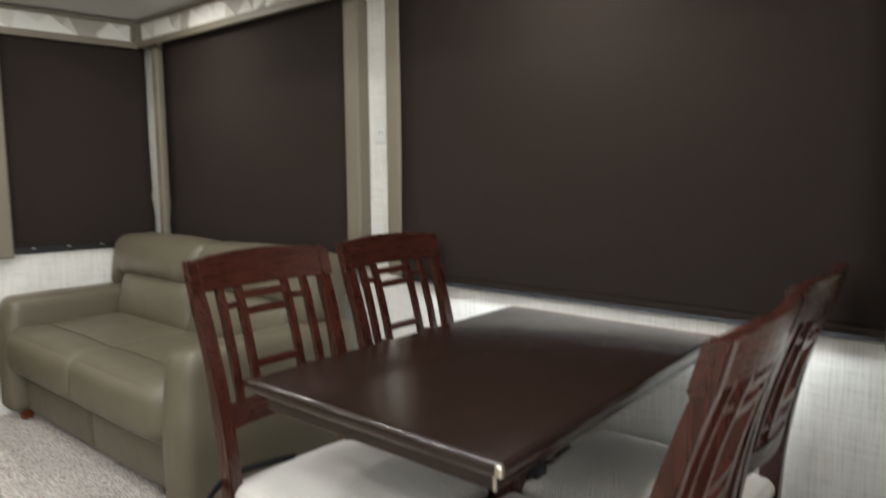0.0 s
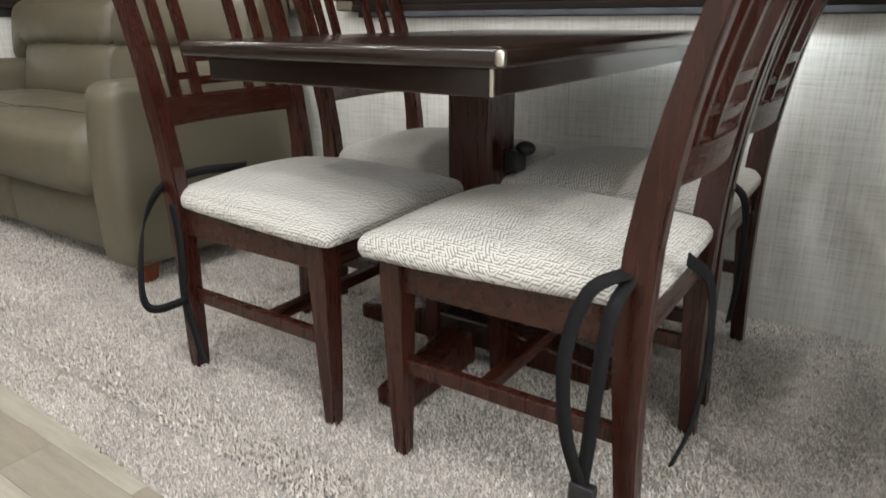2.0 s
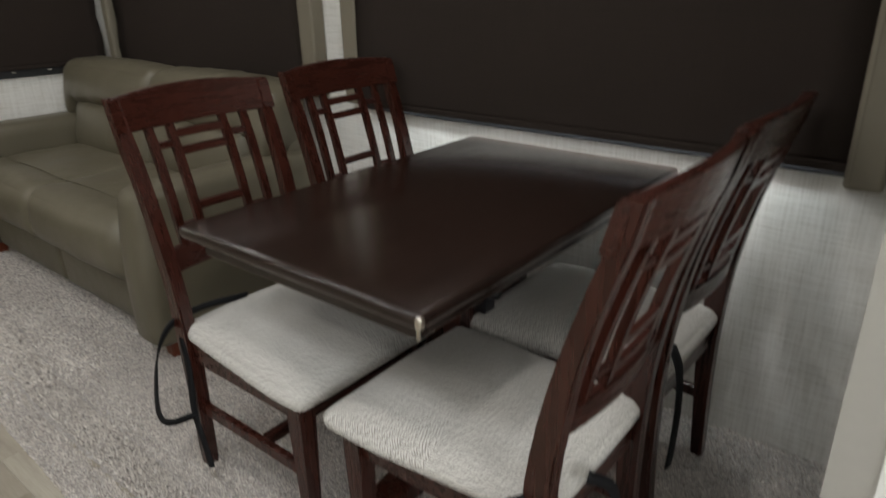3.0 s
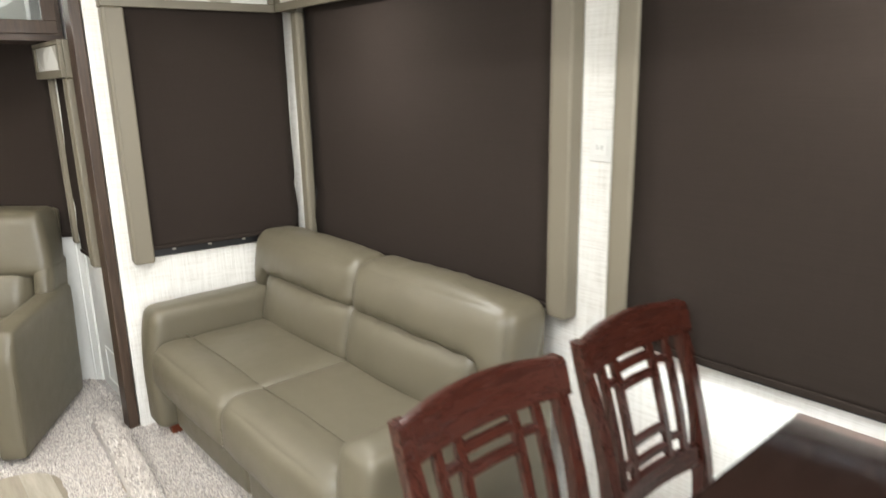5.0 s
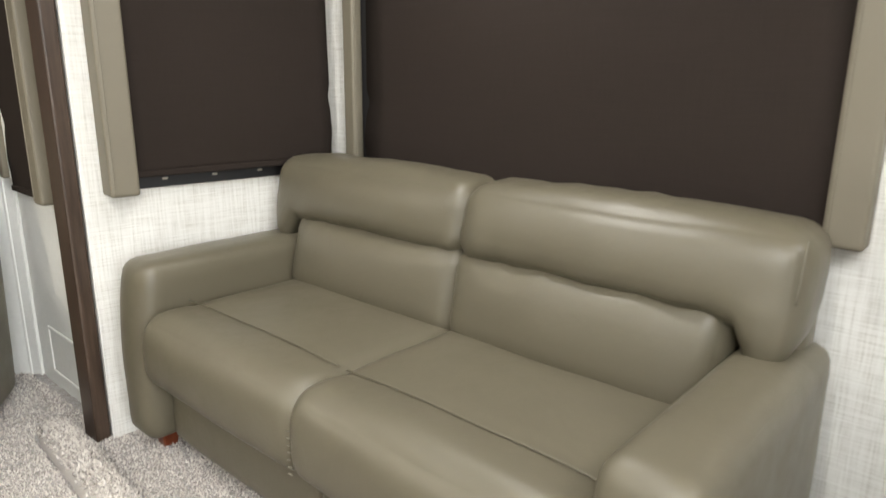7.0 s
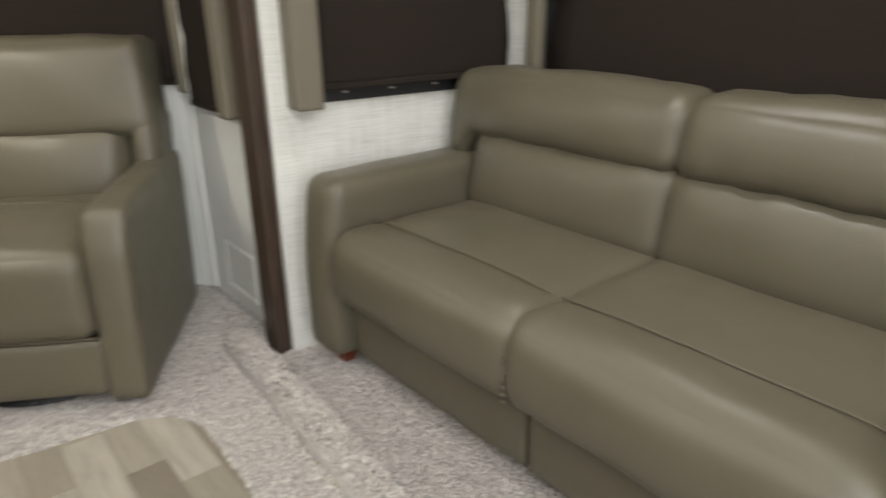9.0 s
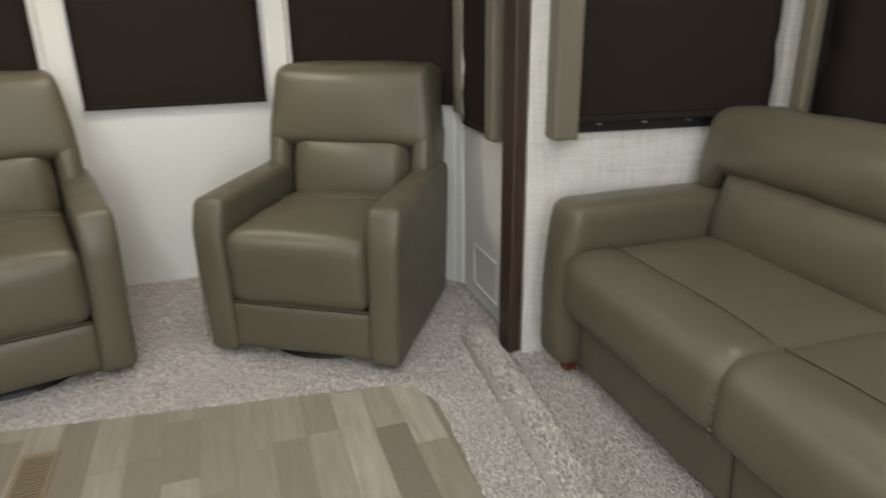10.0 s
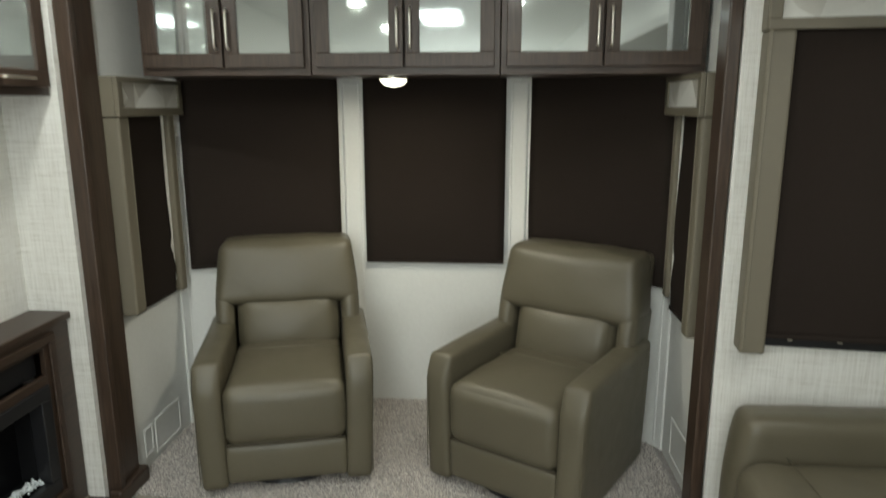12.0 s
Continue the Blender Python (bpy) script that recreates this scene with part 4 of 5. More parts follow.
def sofa():
    s = thing("sofa", "taupe leather two-seat sofa with padded split back", "sofa")
    x0, x1, yf, yb = -3.465, -1.695, 1.055, 1.800
    ax = 0.168
    mid = (x0 + x1) / 2
    # arms
    for a, b, nm in ((x0, x0 + ax, "far"), (x1 - ax, x1, "near")):
        bm = cushion((a, yf - 0.040, 0.075), (b, yb - 0.01, 0.636), 0.046, (0.006, 0.006, 0.004), 12, rough=0.002)
        bent(bm, lambda p: (p.x, p.y + 0.025 * max(0.0, (p.z - 0.30) / 0.3) ** 2 * max(0, 1 - (p.y - yf + 0.04) / 0.25), p.z))
        part("arm", bm, M_LEATHER, s, "", True)
    for a in (x0 + 0.013, x0 + ax - 0.013, x1 - ax + 0.013, x1 - 0.013):
        pts = [(a, yf - 0.019, 0.14), (a, yf - 0.021, 0.35), (a, yf - 0.010, 0.516), (a, yf + 0.032, 0.596), (a, yf + 0.11, 0.618), (a, yf + 0.4, 0.620), (a, yb - 0.06, 0.618)]
        thin_cord(curve_points(pts, 30), s, 0.0018, M_LEATHER, "welt")
    # base
    for a, b in ((x0 + ax - 0.01, mid - 0.002), (mid + 0.002, x1 - ax + 0.01)):
        part("front_panel", cushion((a, yf + 0.035, 0.075), (b, yb - 0.1, 0.285), 0.02, (0, 0.012, 0), 14, rough=0.002), M_LEATHER, s, "", True)
        # seat in two pads with a seam across
        far_half = a < mid - 0.1
        bm = cushion((a - (0.005 if far_half else 0.035), yf - 0.050, 0.275), (b + (0.035 if far_half else 0.0), yb - 0.16, 0.500), 0.075, (0.0, 0.012, 0.016), 16, rough=0.004, seed=a, power=2.6)
        bent(bm, lambda p: (p.x, p.y, p.z + 0.006 * math.sin(max(0, min(1, (p.y - yf + 0.05) / 0.17)) * math.pi) * (p.z > 0.4) - 0.004 * math.exp(-((p.y - yf - 0.118) / 0.022) ** 2) * (p.z > 0.4)))
        ridge = [(x, yf + 0.118, max(v.co.z for v in bm.verts if abs(v.co.y - yf - 0.118) < 0.035 and abs(v.co.x - x) < 0.06) - 0.0006) for x in [a + 0.012 + k * (b - a - 0.024) / 12 for k in range(13)]]
        part("seat", bm, M_LEATHER, s, "", True)
        thin_cord(curve_points(ridge, 30), s, 0.0022, M_LEATHER)
        # dark cords added as painted shade where seat, lumbar and pillow meet
        thin_cord([(a + 0.05 + k * (b - a - 0.10) / 12, yb - 0.264, 0.504) for k in range(13)], s, 0.004)
        thin_cord([(a + 0.06 + k * (b - a - 0.12) / 12, yb - 0.218, 0.716) for k in range(13)], s, 0.004)
        # back: a lumbar roll and an overhanging upper pillow
        lean = lambda p: (p.x, p.y + 0.22 * (p.z - 0.45), p.z)
        bm = cushion((a - (0.0 if far_half else 0.022), yb - 0.285, 0.455), (b + (0.022 if far_half else 0.0), yb - 0.12, 0.735), 0.070, (0.0, 0.036, 0.0), 18, rough=0.004, seed=a + 3)
        bent(bm, lambda p: (p.x, p.y - 0.005 * math.sin(p.x * 75 + 4 * noise.noise(p * 9)) * math.exp(-((p.z - 0.70) / 0.035) ** 2), p.z))
        part("lumbar_cushion", bent(bm, lean), M_LEATHER, s, "", True)
        over = 0.126
        a2, b2 = (a - over, b + 0.014) if far_half else (a - 0.014, b + over)
        bm = cushion((a2, yb - 0.298, 0.690), (b2, yb - 0.085, 0.895), 0.066, (0.004, 0.018, 0.016), 20, rough=0.006, seed=b + 5)
        bent(bm, lambda p: (p.x, p.y - 0.005 * math.sin(p.x * 60 + 5 * noise.noise(p * 8)) * math.exp(-((p.z - 0.735) / 0.04) ** 2), p.z + 0.006 * noise.noise(Vector((p.x * 14, 0, 0))) * (p.z > 0.9)))
        edge = a if far_half else b
        bent(bm, lambda p: (p.x, p.y, p.z - 0.070 * max(0.0, min(1.0, (0.79 - p.z) / 0.09)) * max(0.0, min(1.0, ((edge - p.x) if edge == a else (p.x - edge)) / 0.04))))
        part("back_pillow", bent(bm, lean), M_LEATHER, s, "", True)
    part("back_frame", bent(box((x0 + 0.04, yb - 0.15, 0.08), (x1 - 0.04, yb - 0.055, 0.84), 0.02, 3), lambda p: (p.x, p.y + 0.1 * max(0, p.z - 0.45), p.z)), M_LEATHER, s, "", True)
    # gathered stitches where the two seats meet
    for k in range(9):
        z = 0.30 + 0.018 * k
        y = yf - 0.045 + 0.03 * max(0, (k - 5) / 4) ** 2
        part("stitch", box((mid - 0.006, y - 0.001, z), (mid + 0.006, y + 0.0045, z + 0.004), 0.0015), M_THREAD, s)
    thin_cord([(x1 - 0.045, yb - 0.289 + 0.22 * (z - 0.45), z) for z in (0.76, 0.79, 0.82, 0.85, 0.88)], s, 0.0018, M_THREAD)
    for x in (x0 + 0.07, x1 - 0.075):
        for y in (yf + 0.055, yb - 0.06):
            part("foot", swept([(x, y, 0.0), (x, y, 0.08)], [(0.020, 0.020), (0.030, 0.030)], bevel=0.003), M_FOOT, s, "reddish wooden block foot")
    return s


def recliner():
    """Front along +x, the middle of the front edge's foot at the origin."""
    r = thing("recliner", "taupe leather swivel recliner with padded arms", "recliner", "recliners in the rear corner")
    w, d = 0.381, 0.82
    aw = 0.118
    for s in (-1, 1):
        y0, y1 = sorted((s * w, s * (w - aw)))
        bm = cushion((-d + 0.10, y0, 0.035), (0.0, y1, 0.605), 0.026, (0.004, 0.004, 0.004), 12, rough=0.002)
        bent(bm, lambda p: (p.x - 0.035 * max(0, (p.z - 0.5) / 0.1) * max(0, (p.x + 0.12) / 0.12), p.y * (0.955 + 0.045 * min(1, p.z / 0.5)), p.z + 0.02 * max(0, (-p.x) / d) * (p.z > 0.4)))
        part("arm", bm, M_LEATHER, r, "", True)
        for yq in (y0 + 0.012, y1 - 0.012):
            pts = [(-0.006, yq, 0.07), (-0.006, yq, 0.45), (-0.028, yq, 0.562), (-0.078, yq, 0.598), (-0.4, yq, 0.607), (-0.62, yq, 0.612)]
            thin_cord(curve_points(pts, 26), r, 0.0025, M_LEATHER, "welt")
    i = w - aw
    part("footrest_panel", cushion((-0.06, -i + 0.004, 0.055), (-0.012, i - 0.004, 0.233), 0.018, (0.008, 0, 0), 14, rough=0.001), M_LEATHER, r, "", True)
    bm = cushion((-0.64, -i + 0.002, 0.235), (0.006, i - 0.002, 0.500), 0.050, (0.012, 0, 0.034), 16, rough=0.003, power=2.6)
    ridge = [(-0.40, y, max(v.co.z for v in bm.verts if abs(v.co.x + 0.40) < 0.05 and abs(v.co.y - y) < 0.05) - 0.0006) for y in [-0.24 + 0.04 * k for k in range(13)]]
    part("seat", bm, M_LEATHER, r, "", True)
    thin_cord(curve_points(ridge, 30), r, 0.002, M_LEATHER)
    lean = lambda p: (p.x - 0.22 * (p.z - 0.45), p.y, p.z)
    part("lumbar_cushion", bent(cushion((-0.70, -i + 0.012, 0.455), (-0.512, i - 0.012, 0.750), 0.070, (0.038, 0, 0), 16, rough=0.004), lean), M_LEATHER, r, "", True)
    bm = cushion((-0.72, -i - 0.088, 0.695), (-0.50, i + 0.088, 1.005), 0.045, (0.020, 0.0, 0.010), 16, rough=0.005)
    bent(bm, lambda p: (p.x, p.y * (1.0 - 0.10 * max(0, (p.z - 0.78) / 0.27)), p.z))
    part("back_pillow", bent(bm, lean), M_LEATHER, r, "", True)
    # three dark cords put shade into the creases between the pads
    thin_cord([(-0.556, -i + 0.02 + k * (2 * i - 0.04) / 12, 0.506) for k in range(13)], r, 0.004)
    thin_cord([(-0.600, -i + 0.02 + k * (2 * i - 0.04) / 12, 0.722) for k in range(13)], r, 0.004)
    thin_cord([(-0.018, -i + 0.01 + k * (2 * i - 0.02) / 8, 0.2365) for k in range(9)], r, 0.006)
    for s in (-1, 1):
        bm = cushion((-0.74, s * (i + 0.044) - 0.046, 0.575), (-0.510, s * (i + 0.044) + 0.046, 0.76), 0.036, (0.012, 0, 0), 10, rough=0.003)
        part("back_wing", bent(bm, lean), M_LEATHER, r, "", True)
    part("back_shell", bent(cushion((-0.78, -i - 0.06, 0.30), (-0.70, i + 0.06, 0.985), 0.03, (0, 0, 0), 12, rough=0.001), lean), M_LEATHER, r, "", True)
    part("under_box", box((-d + 0.14, -i, 0.05), (-0.08, i, 0.30), 0.01), M_LEATHER, r)
    bm = bmesh.new()
    bmesh.ops.create_cone(bm, cap_ends=True, segments=32, radius1=0.27, radius2=0.25, depth=0.03)
    bent(bm, lambda p: (p.x - 0.33, p.y, p.z + 0.024))
    part("swivel_base", bm, M_BLACK, r, "round black swivel base")
    part("pivot", disc((-0.33, 0), 0.09, 0.036, 0.06), M_BLACK, r)
    return r


sofa()
rb = recliner()


def stand(p, q):
    """The pose that puts the front feet's outer corners at p and q."""
    mid = ((p[0] + q[0]) / 2, (p[1] + q[1]) / 2)
    a = math.degrees(math.atan2(q[1] - p[1], q[0] - p[0])) - 90
    return pose(mid[0], mid[1], 0.0, 0, 0, a)


rb.matrix_basis = stand((-3.922, -0.098), (-3.531, 0.536))
ra = copy_thing(rb, stand((-3.692, -1.045), (-3.868, -0.335)))

# ---- rear wall cabinets, lamp ----
CX, CZ0 = -3.98, 1.785


def wall_cabinet(y0, y1, z0, z1, front, depth, doors=2, upright=True):
    c = thing("wall_cabinet", "dark oak overhead cabinet with mirrored glass doors", "wall cabinet", "overhead cabinets", Matrix.Translation((front, 0, 0)))
    part("body", box((-depth, y0 + 0.002, z0), (-0.022, y1 - 0.002, z1), 0.002), M_OAK_Y, c)
    part("face_rail", box((-0.022, y0 + 0.002, z0), (0.0, y1 - 0.002, z0 + 0.045), 0.002), M_OAK_Y, c)
    part("face_stile", box((-0.022, y0 + 0.002, z0 + 0.045), (0.0, y0 + 0.03, z1), 0.002), M_OAK, c)
    part("face_stile", box((-0.022, y1 - 0.03, z0 + 0.045), (0.0, y1 - 0.002, z1), 0.002), M_OAK, c)
    a, b = y0 + 0.02, y1 - 0.02
    w = (b - a) / doors
    for k in range(doors):
        d0, d1 = a + k * w + 0.004, a + (k + 1) * w - 0.004
        fr, zz = 0.058, z0 + 0.03
        bm = bmesh.new()
        for lo, hi in (((0.002, d0, zz), (0.022, d1, zz + fr)), ((0.002, d0, z1 - 0.02 - fr), (0.022, d1, z1 - 0.02))):
            box(lo, hi, 0.003, 2, bm)
        for lo, hi in (((0.002, d0, zz + fr), (0.022, d0 + fr, z1 - 0.02 - fr)), ((0.002, d1 - fr, zz + fr), (0.022, d1, z1 - 0.02 - fr))):
            box(lo, hi, 0.003, 2, bm)
        door = part("door", bm, M_OAK, c)
        part("glass", box((0.006, d0 + fr, zz + fr), (0.012, d1 - fr, z1 - 0.02 - fr)), M_MIRROR, door, "mirrored grey glass panel")
        y = d1 - 0.022 if k % 2 == 0 else d0 + 0.022
        if not upright:
            y, z = (d0 + d1) / 2, zz + fr * 0.5
            bm = tube(curve_points([(0.022, y - 0.075, z), (0.045, y - 0.068, z), (0.047, y, z), (0.045, y + 0.068, z), (0.022, y + 0.075, z)], 24), 0.0055, 8)
            part("handle", bm, M_NICKEL, door, "brushed nickel bar handle", True)
            continue
        bm = tube(curve_points([(0.022, y, zz + 0.075), (0.045, y, zz + 0.082), (0.047, y, zz + 0.15), (0.045, y, zz + 0.218), (0.022, y, zz + 0.225)], 24), 0.0055, 8)
        part("handle", bm, M_NICKEL, door, "brushed nickel bar handle", True)
    return c


ys = [-1.285, -0.567, 0.207, 1.018]
for a, b in zip(ys, ys[1:]):
    wall_cabinet(a, b, CZ0, CEILING - 0.003, CX, 0.30)
dl = thing("dome_light", "small lit dome lamp under the rear cabinets", "dome light", "", pose(-4.10, -0.245, CZ0))
part("bezel", disc((0, 0), 0.062, -0.012, -0.001), M_NICKEL, dl)
bm = bmesh.new()
bmesh.ops.create_uvsphere(bm, u_segments=24, v_segments=12, radius=0.058)
bent(bm, lambda p: (p.x, p.y, -0.012 + (p.z * 0.55 if p.z < 0 else 0.0)))
part("lens", bm, M_DOME, dl, "glowing frosted lens", True)
lamp("dome_lamp", "DISK", 8.0, 0.10, pose(0, 0, -0.05), dl, (1.0, 0.90, 0.74))

LAMP_TINT = (1.0, 0.985, 0.945)
for x, y, top, watts in [(x, y, CEILING, w) for x, y, w in DOWNLIGHTS] + [(x, y, SLIDE_TOP, w) for x, y, w in SLIDE_LIGHTS]:
    d = thing("downlight", "small round recessed ceiling downlight, lit", "downlight", "ceiling downlights", pose(x, y, top))
    bm = bmesh.new()
    bmesh.ops.create_cone(bm, cap_ends=True, segments=28, radius1=0.052, radius2=0.062, depth=0.012)
    bent(bm, lambda p: (p.x, p.y, p.z - 0.0065))
    part("bezel", bm, M_PVC, d)
    part("diffuser", disc((0, 0), 0.045, -0.016, -0.0128), M_GLOW, d, "glowing diffuser")
    lamp("downlight_lamp", "DISK", watts, 0.09, pose(0, 0, -0.02), d, LAMP_TINT)
sk = thing("skylight", "long bright ceiling skylight panel", "skylight", "", pose(-0.9, -0.25, CEILING))
part("frame", frame_bars((-0.20, -0.40), (0.20, 0.40), "x", (-0.02, -0.001), 0.03), M_PVC, sk).matrix_basis = pose(0, 0, 0, 0, 90, 0)
part("diffuser", box((-0.37, -0.17, -0.012), (0.37, 0.17, -0.008)), M_SKYGLOW, sk, "bright diffuser")
lamp("skylight_lamp", "RECTANGLE", SKYLIGHT_W, 0.7, pose(0, 0, -0.025), sk, (0.93, 0.97, 1.0), 0.3)

# fill lamp added at the unseen front opening
lamp("front_daylight", "RECTANGLE", FRONT_FILL_W, 1.55, pose(XF - 0.02, -0.30, 1.40, 90, 0, 90), None, (0.96, 0.99, 1.0), 1.05)

# added fill for the dining set, at the assumed side opening
lamp("side_daylight", "RECTANGLE", SIDE_FILL_W, 1.35, pose(0.25, YLS + 0.02, 1.35, 90, 0, 180), None, (0.96, 0.99, 1.0), 0.95)

# ---- fireplace console and cabinet of the shallow slide-out ----
YC = -1.495
fc = thing("fireplace_console", "dark oak console with a black electric fireplace", "fireplace console")
fx0, fx1, fz0, fz1 = -3.605, -2.00, FLOOR_L, 0.872
part("top", box((fx0, YLS + 0.002, fz1 - 0.028), (fx1, YC + 0.018, fz1), 0.004), M_OAK_X, fc)
ix0, ix1, iz0, iz1 = -3.45, -2.35, 0.19, 0.63
bm = bmesh.new()
for lo, hi in (((fx0, YC - 0.02, fz0), (ix0, YC, fz1 - 0.028)), ((ix1, YC - 0.02, fz0), (fx1, YC, fz1 - 0.028)), ((ix0, YC - 0.02, fz0), (ix1, YC, iz0)), ((ix0, YC - 0.02, iz1), (ix1, YC, 0.665)), ((ix0, YC - 0.02, 0.77), (ix1, YC, fz1 - 0.028))):
    box(lo, hi, 0.002, 1, bm)
part("front", bm, M_OAK_X, fc)
part("frame_moulding", bent(frame_bars((ix0 - 0.06, iz0 - 0.05), (ix1 + 0.06, 0.82), "y", (YC, YC + 0.012), 0.035), lambda p: p), M_OAK_X, fc)
part("side", box((fx0, YLS + 0.002, fz0), (fx0 + 0.02, YC - 0.02, fz1 - 0.03)), M_OAK, fc)
part("side", box((fx1 - 0.02, YLS + 0.002, fz0), (fx1, YC - 0.02, fz1 - 0.03)), M_OAK, fc)
part("niche_back", box((ix0, YC - 0.05, 0.665), (ix1, YC - 0.042, 0.77)), M_BLACK, fc)
fi = part("firebox", frame_bars((ix0, iz0), (ix1, iz1), "y", (YC - 0.05, YC + 0.008), 0.055), M_BLACK, fc, "black fireplace surround")
part("glass", box((ix0 + 0.05, YC - 0.125, iz0 + 0.05), (ix1 - 0.05, YC - 0.12, iz1 - 0.05)), M_FIREGLASS, fi, "dark reflective back")
part("liner", frame_bars((ix0, iz0), (ix1, iz1), "y", (YC - 0.13, YC - 0.051), 0.05), M_SOOT, fi)
part("ledge", box((ix0 + 0.04, YC - 0.12, iz0 + 0.03), (ix1 - 0.04, YC - 0.02, iz0 + 0.055)), M_SOOT, fi)
rnd = random.Random(4)
bm = bmesh.new()
for k in range(620):
    b = bmesh.new()
    bmesh.ops.create_icosphere(b, subdivisions=1, radius=rnd.uniform(0.004, 0.009))
    o = Vector((rnd.uniform(ix0 + 0.06, ix1 - 0.06), YC - rnd.uniform(0.025, 0.075), iz0 + 0.058 + rnd.uniform(0, 0.022)))
    q = Euler([rnd.uniform(0, 3) for _ in range(3)]).to_matrix()
    sc = Vector((1, rnd.uniform(0.6, 1), rnd.uniform(0.5, 1)))
    bent(b, lambda p: q @ Vector((p.x * sc.x, p.y * sc.y, p.z * sc.z)) + o)
    join(bm, b)
part("crystals", bm, M_CRYSTAL, fi, "bed of clear glass crystals")["kind"] = "stuff"
uc = wall_cabinet(-0.0, 0.78, 1.70, CEILING - 0.003, 0.0, 0.195, 2, False)
uc.matrix_basis = pose(-3.607, -1.452, 0, 0, 0, 90) @ pose(0, -0.78, 0)

# ---- outlet, vents, floor register ----
ol = thing("wall_outlet", "white double socket plate on the wallpaper", "outlet")
part("plate", box((-1.650, YS - 0.007, 1.334), (-1.565, YS - 0.0005, 1.430), 0.004, 3), M_OUTLET, ol, "", True)
part("insert", box((-1.632, YS - 0.010, 1.352), (-1.583, YS - 0.006, 1.412), 0.002), M_OUTLET, ol)
for x in (-1.618, -1.602):
    part("slot", box((x - 0.002, YS - 0.0108, 1.370), (x + 0.002, YS - 0.0095, 1.384)), M_SOCKET, ol)


def wall_vent(x0, x1, z0, z1, wall, s, label):
    v = thing("wall_vent", label, "vent")
    part("frame", frame_bars((x0, z0), (x1, z1), "y", (wall + s * 0.0005, wall + s * 0.008), 0.014), M_PVC, v)
    part("plate", box((x0 + 0.01, *sorted((wall + s * 0.0005, wall + s * 0.004))[:1], z0 + 0.01), (x1 - 0.01, sorted((wall + s * 0.0005, wall + s * 0.004))[1], z1 - 0.01)), M_WHITE, v)
    return v


wall_vent(-4.28, -4.02, 0.03, 0.205, YL, 1, "pale access panel low on the rear wall")
wall_vent(-4.0, -3.92, 0.06, 0.20, YL, 1, "small pale blank plate low on the rear wall")
wall_vent(-4.12, -3.86, 0.06, 0.25, YR, -1, "pale access panel low on the rear wall")
reg = thing("floor_register", "tan metal floor register with slots", "floor register")
rx0, rx1, ry0, ry1 = -3.484, -3.252, -0.626, -0.522
bm = bmesh.new()
for lo, hi in (((rx0, ry0, 0), (rx0 + 0.016, ry1, 0.006)), ((rx1 - 0.016, ry0, 0), (rx1, ry1, 0.006)), ((rx0 + 0.016, ry0, 0), (rx1 - 0.016, ry0 + 0.014, 0.006)), ((rx0 + 0.016, ry1 - 0.014, 0), (rx1 - 0.016, ry1, 0.006))):
    box(lo, hi, 0.0015, 1, bm)
part("frame", bm, M_VENT, reg)
part("well", box((rx0 + 0.01, ry0 + 0.01, 0.0), (rx1 - 0.01, ry1 - 0.01, 0.001)), M_SLOT, reg)
for k in range(16):
    x = rx0 + 0.022 + k * (rx1 - rx0 - 0.044) / 15
    part("slat", box((x - 0.0026, ry0 + 0.014, 0.001), (x + 0.0026, ry1 - 0.014, 0.005)), M_VENT, reg)

# ---- planks ----
rnd = random.Random(11)
shared = {}


def plank_mesh(length, width):
    key = (length, width)
    if key not in shared:
        me = mesh_of(box((0.0002, 0.0002, -0.010), (length - 0.0002, width - 0.0002, 0.0), 0.0006, 1), "plank", False)
        me.materials.append(M_PLANK.m)
        shared[key] = me
    return shared[key]


planked = structure("floor_planks", box((-3.74, -1.35, -0.0115), (XF, 0.72, -0.0100)), M_OAK_X, "pale weathered wood-look vinyl plank floor", "floor")
PW = 0.102
lengths = (0.30, 0.46, 0.62, 0.78)
for row in range(21):
    y = -1.35 + row * PW
    x = -3.78 - rnd.uniform(0, 0.4)
    while x < XF - 0.02:
        length = rnd.choice(lengths)
        if x + length > XF - 0.02:
            break
        if x + length > -3.76:
            p = new("plank", plank_mesh(length, PW))
            p.location = (x, y, 0.0)
            p.parent = planked
        x += length
for row in range(21, 23):
    x = XN + 0.07
    while x < XF - 0.8:
        length = rnd.choice(lengths)
        p = new("plank", plank_mesh(length, PW))
        p.location = (x, -1.35 + row * PW, 0.0)
        p.parent = planked
        x += length
slidefloor = bpy.data.objects["floor_slide_left"]
for row in range(2):
    x = -3.605 + row * 0.2
    while x < XF - 0.8:
        length = rnd.choice(lengths)
        p = new("plank", plank_mesh(length, PW))
        p.location = (x, -1.59 + row * PW, FLOOR_L + 0.007)
        p.parent = slidefloor
        x += length

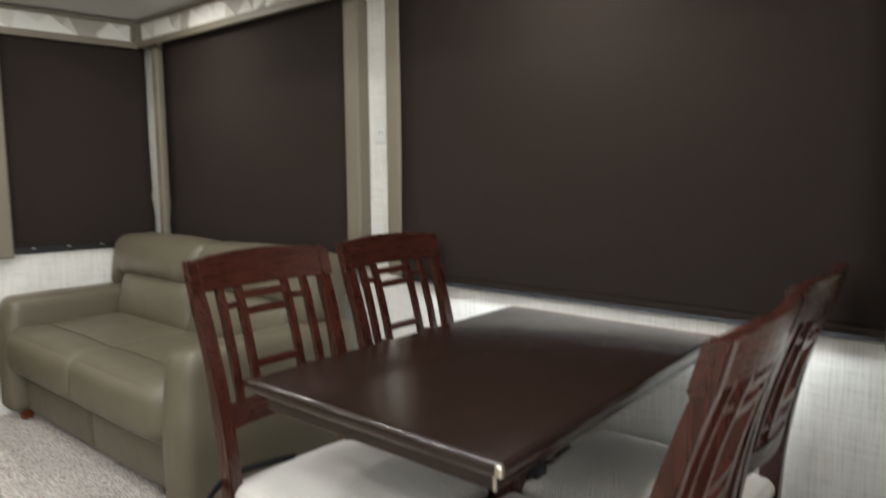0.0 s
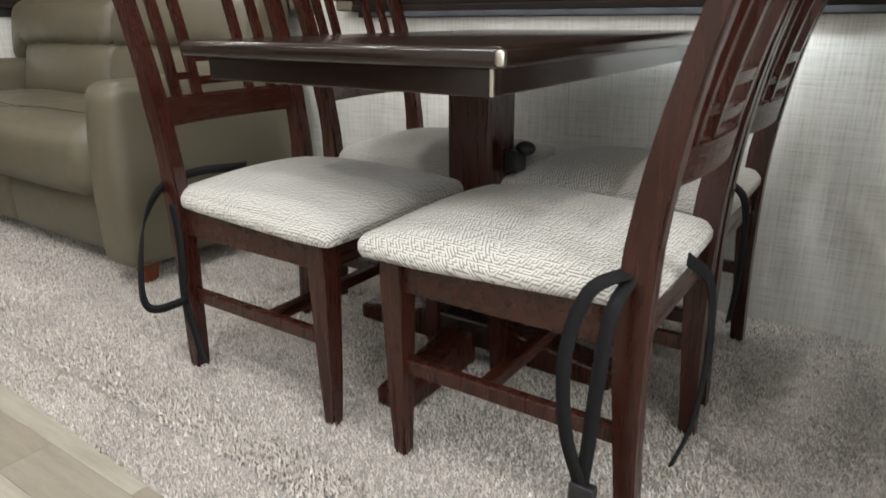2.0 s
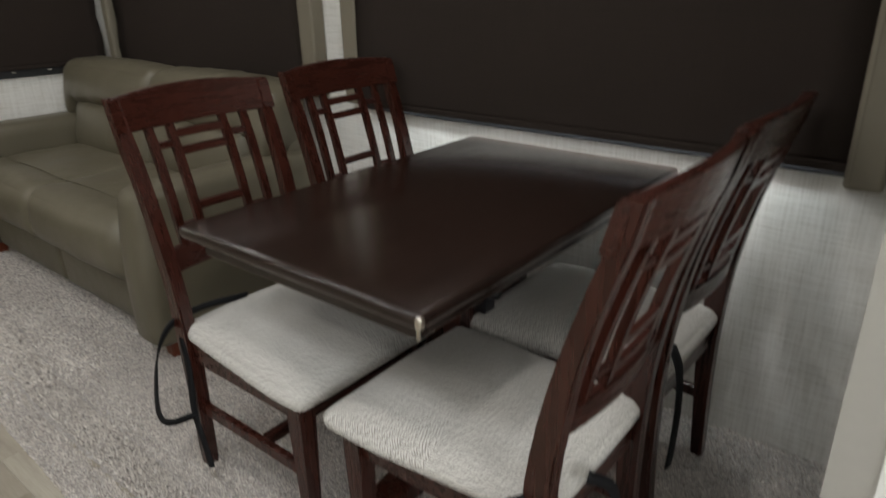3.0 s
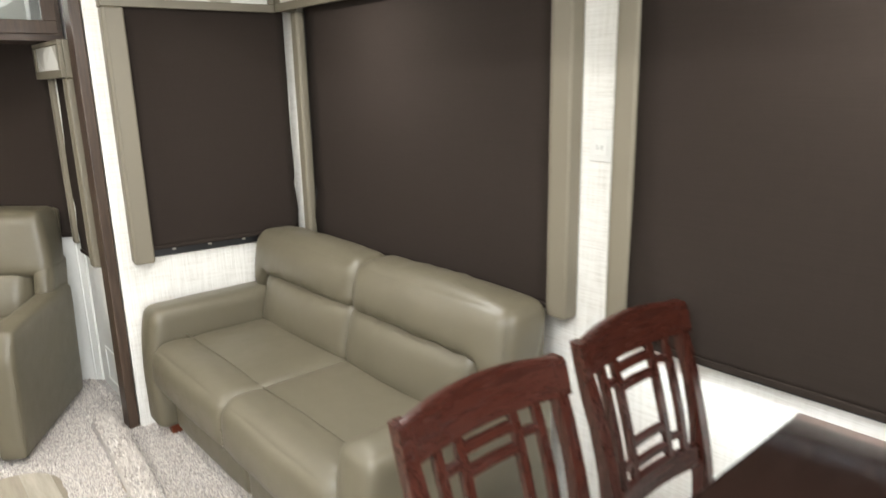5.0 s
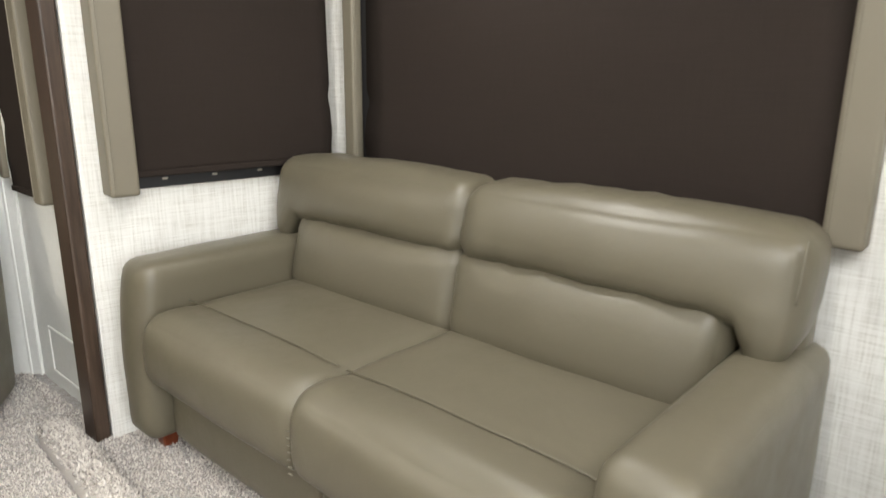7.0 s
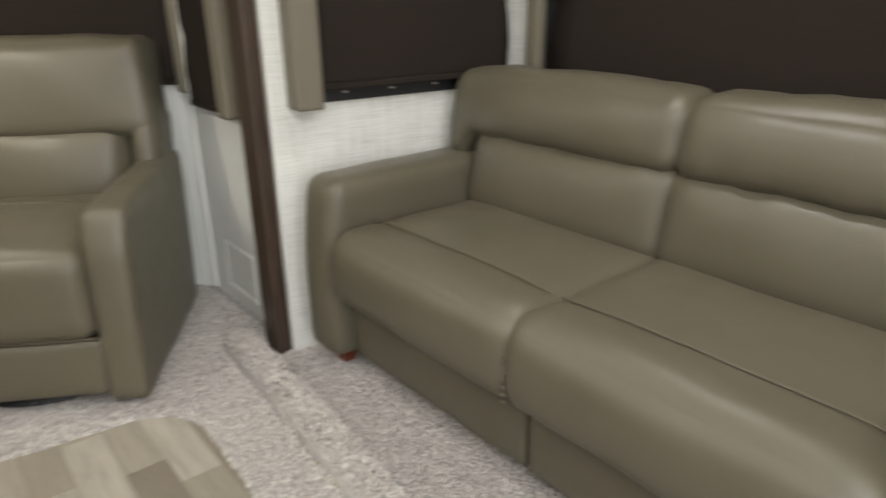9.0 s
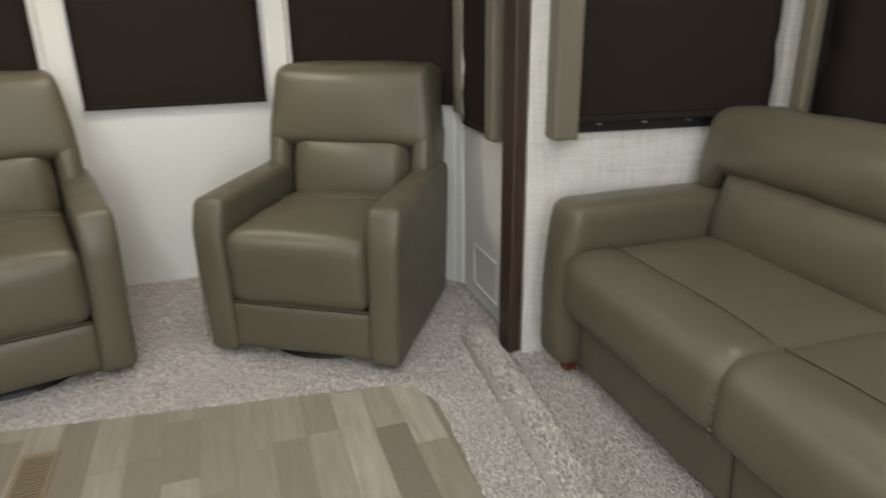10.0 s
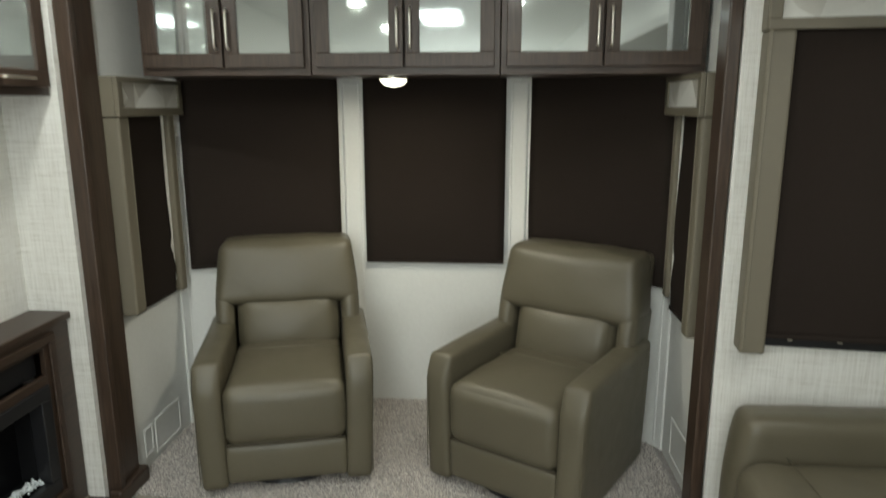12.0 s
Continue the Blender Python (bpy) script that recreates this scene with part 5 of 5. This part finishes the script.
# ---- carpet pile ----
def pile(name, x0, x1, y0, y1, step, height, seed):
    """Small upright tufts over a stretch of carpet, three triangles each."""
    rs = np.random.RandomState(seed)
    gx, gy = np.meshgrid(np.arange(x0, x1, step), np.arange(y0, y1, step))
    px, py = gx.ravel() + rs.uniform(-0.6, 0.6, gx.size) * step, gy.ravel() + rs.uniform(-0.6, 0.6, gx.size) * step
    # tufts left out along the fold, so the darkened base paints crease shade
    keep = [k for k in range(px.size) if off_wood(px[k], py[k]) > 0.003 and not (py[k] > 1.0 and px[k] < XE) and py[k] < YS and px[k] < XN
            and not (px[k] > -3.77 and min(abs(py[k] - fold_line(px[k])), abs(py[k] - fold_line(px[k]) - 0.108)) < (0.005 if px[k] < -2.7 else 0.004))]
    px, py = px[keep], py[keep]
    pz = np.array([carpet_height(a, b) * min(1, off_wood(a, b) / 0.02) + (0.006 if -3.75 < a < -2.6 and 0 < b - fold_line(a) < 0.108 else 0.0) for a, b in zip(px, py)]) + 0.001
    n = px.size
    ang = rs.uniform(0, math.tau, n)
    lean = rs.uniform(0.0, 0.9, n) * height
    la = rs.uniform(0, math.tau, n)
    hgt = height * rs.uniform(0.6, 1.2, n)
    rad = step * rs.uniform(0.45, 0.8, n)
    co = np.zeros((n, 4, 3))
    for k in range(3):
        co[:, k, 0], co[:, k, 1], co[:, k, 2] = px + rad * np.cos(ang + k * math.tau / 3), py + rad * np.sin(ang + k * math.tau / 3), pz
    co[:, 3, 0], co[:, 3, 1], co[:, 3, 2] = px + lean * np.cos(la), py + lean * np.sin(la), pz + hgt
    idx = (np.arange(n) * 4)[:, None, None] + np.array([[0, 1, 3], [1, 2, 3], [2, 0, 3]])[None]
    me = bpy.data.meshes.new(name)
    me.from_pydata(co.reshape(-1, 3).tolist(), [], idx.reshape(-1, 3).tolist())
    me.materials.append(M_TUFT.m)
    ob = new(name, me)
    ob.parent = carpet
    return tagged(ob, "", "", "", "stuff")


pile("carpet_pile", -1.9, XN, 0.48, YS, 0.0050, 0.011, 1)
pile("carpet_pile", -3.8, -1.9, 0.50, 1.45, 0.0070, 0.012, 2)
pile("carpet_pile", -4.9, -3.8, -1.44, 1.0, 0.0085, 0.012, 3)
pile("carpet_pile", -3.8, -3.5, -1.44, 0.50, 0.0070, 0.012, 4)
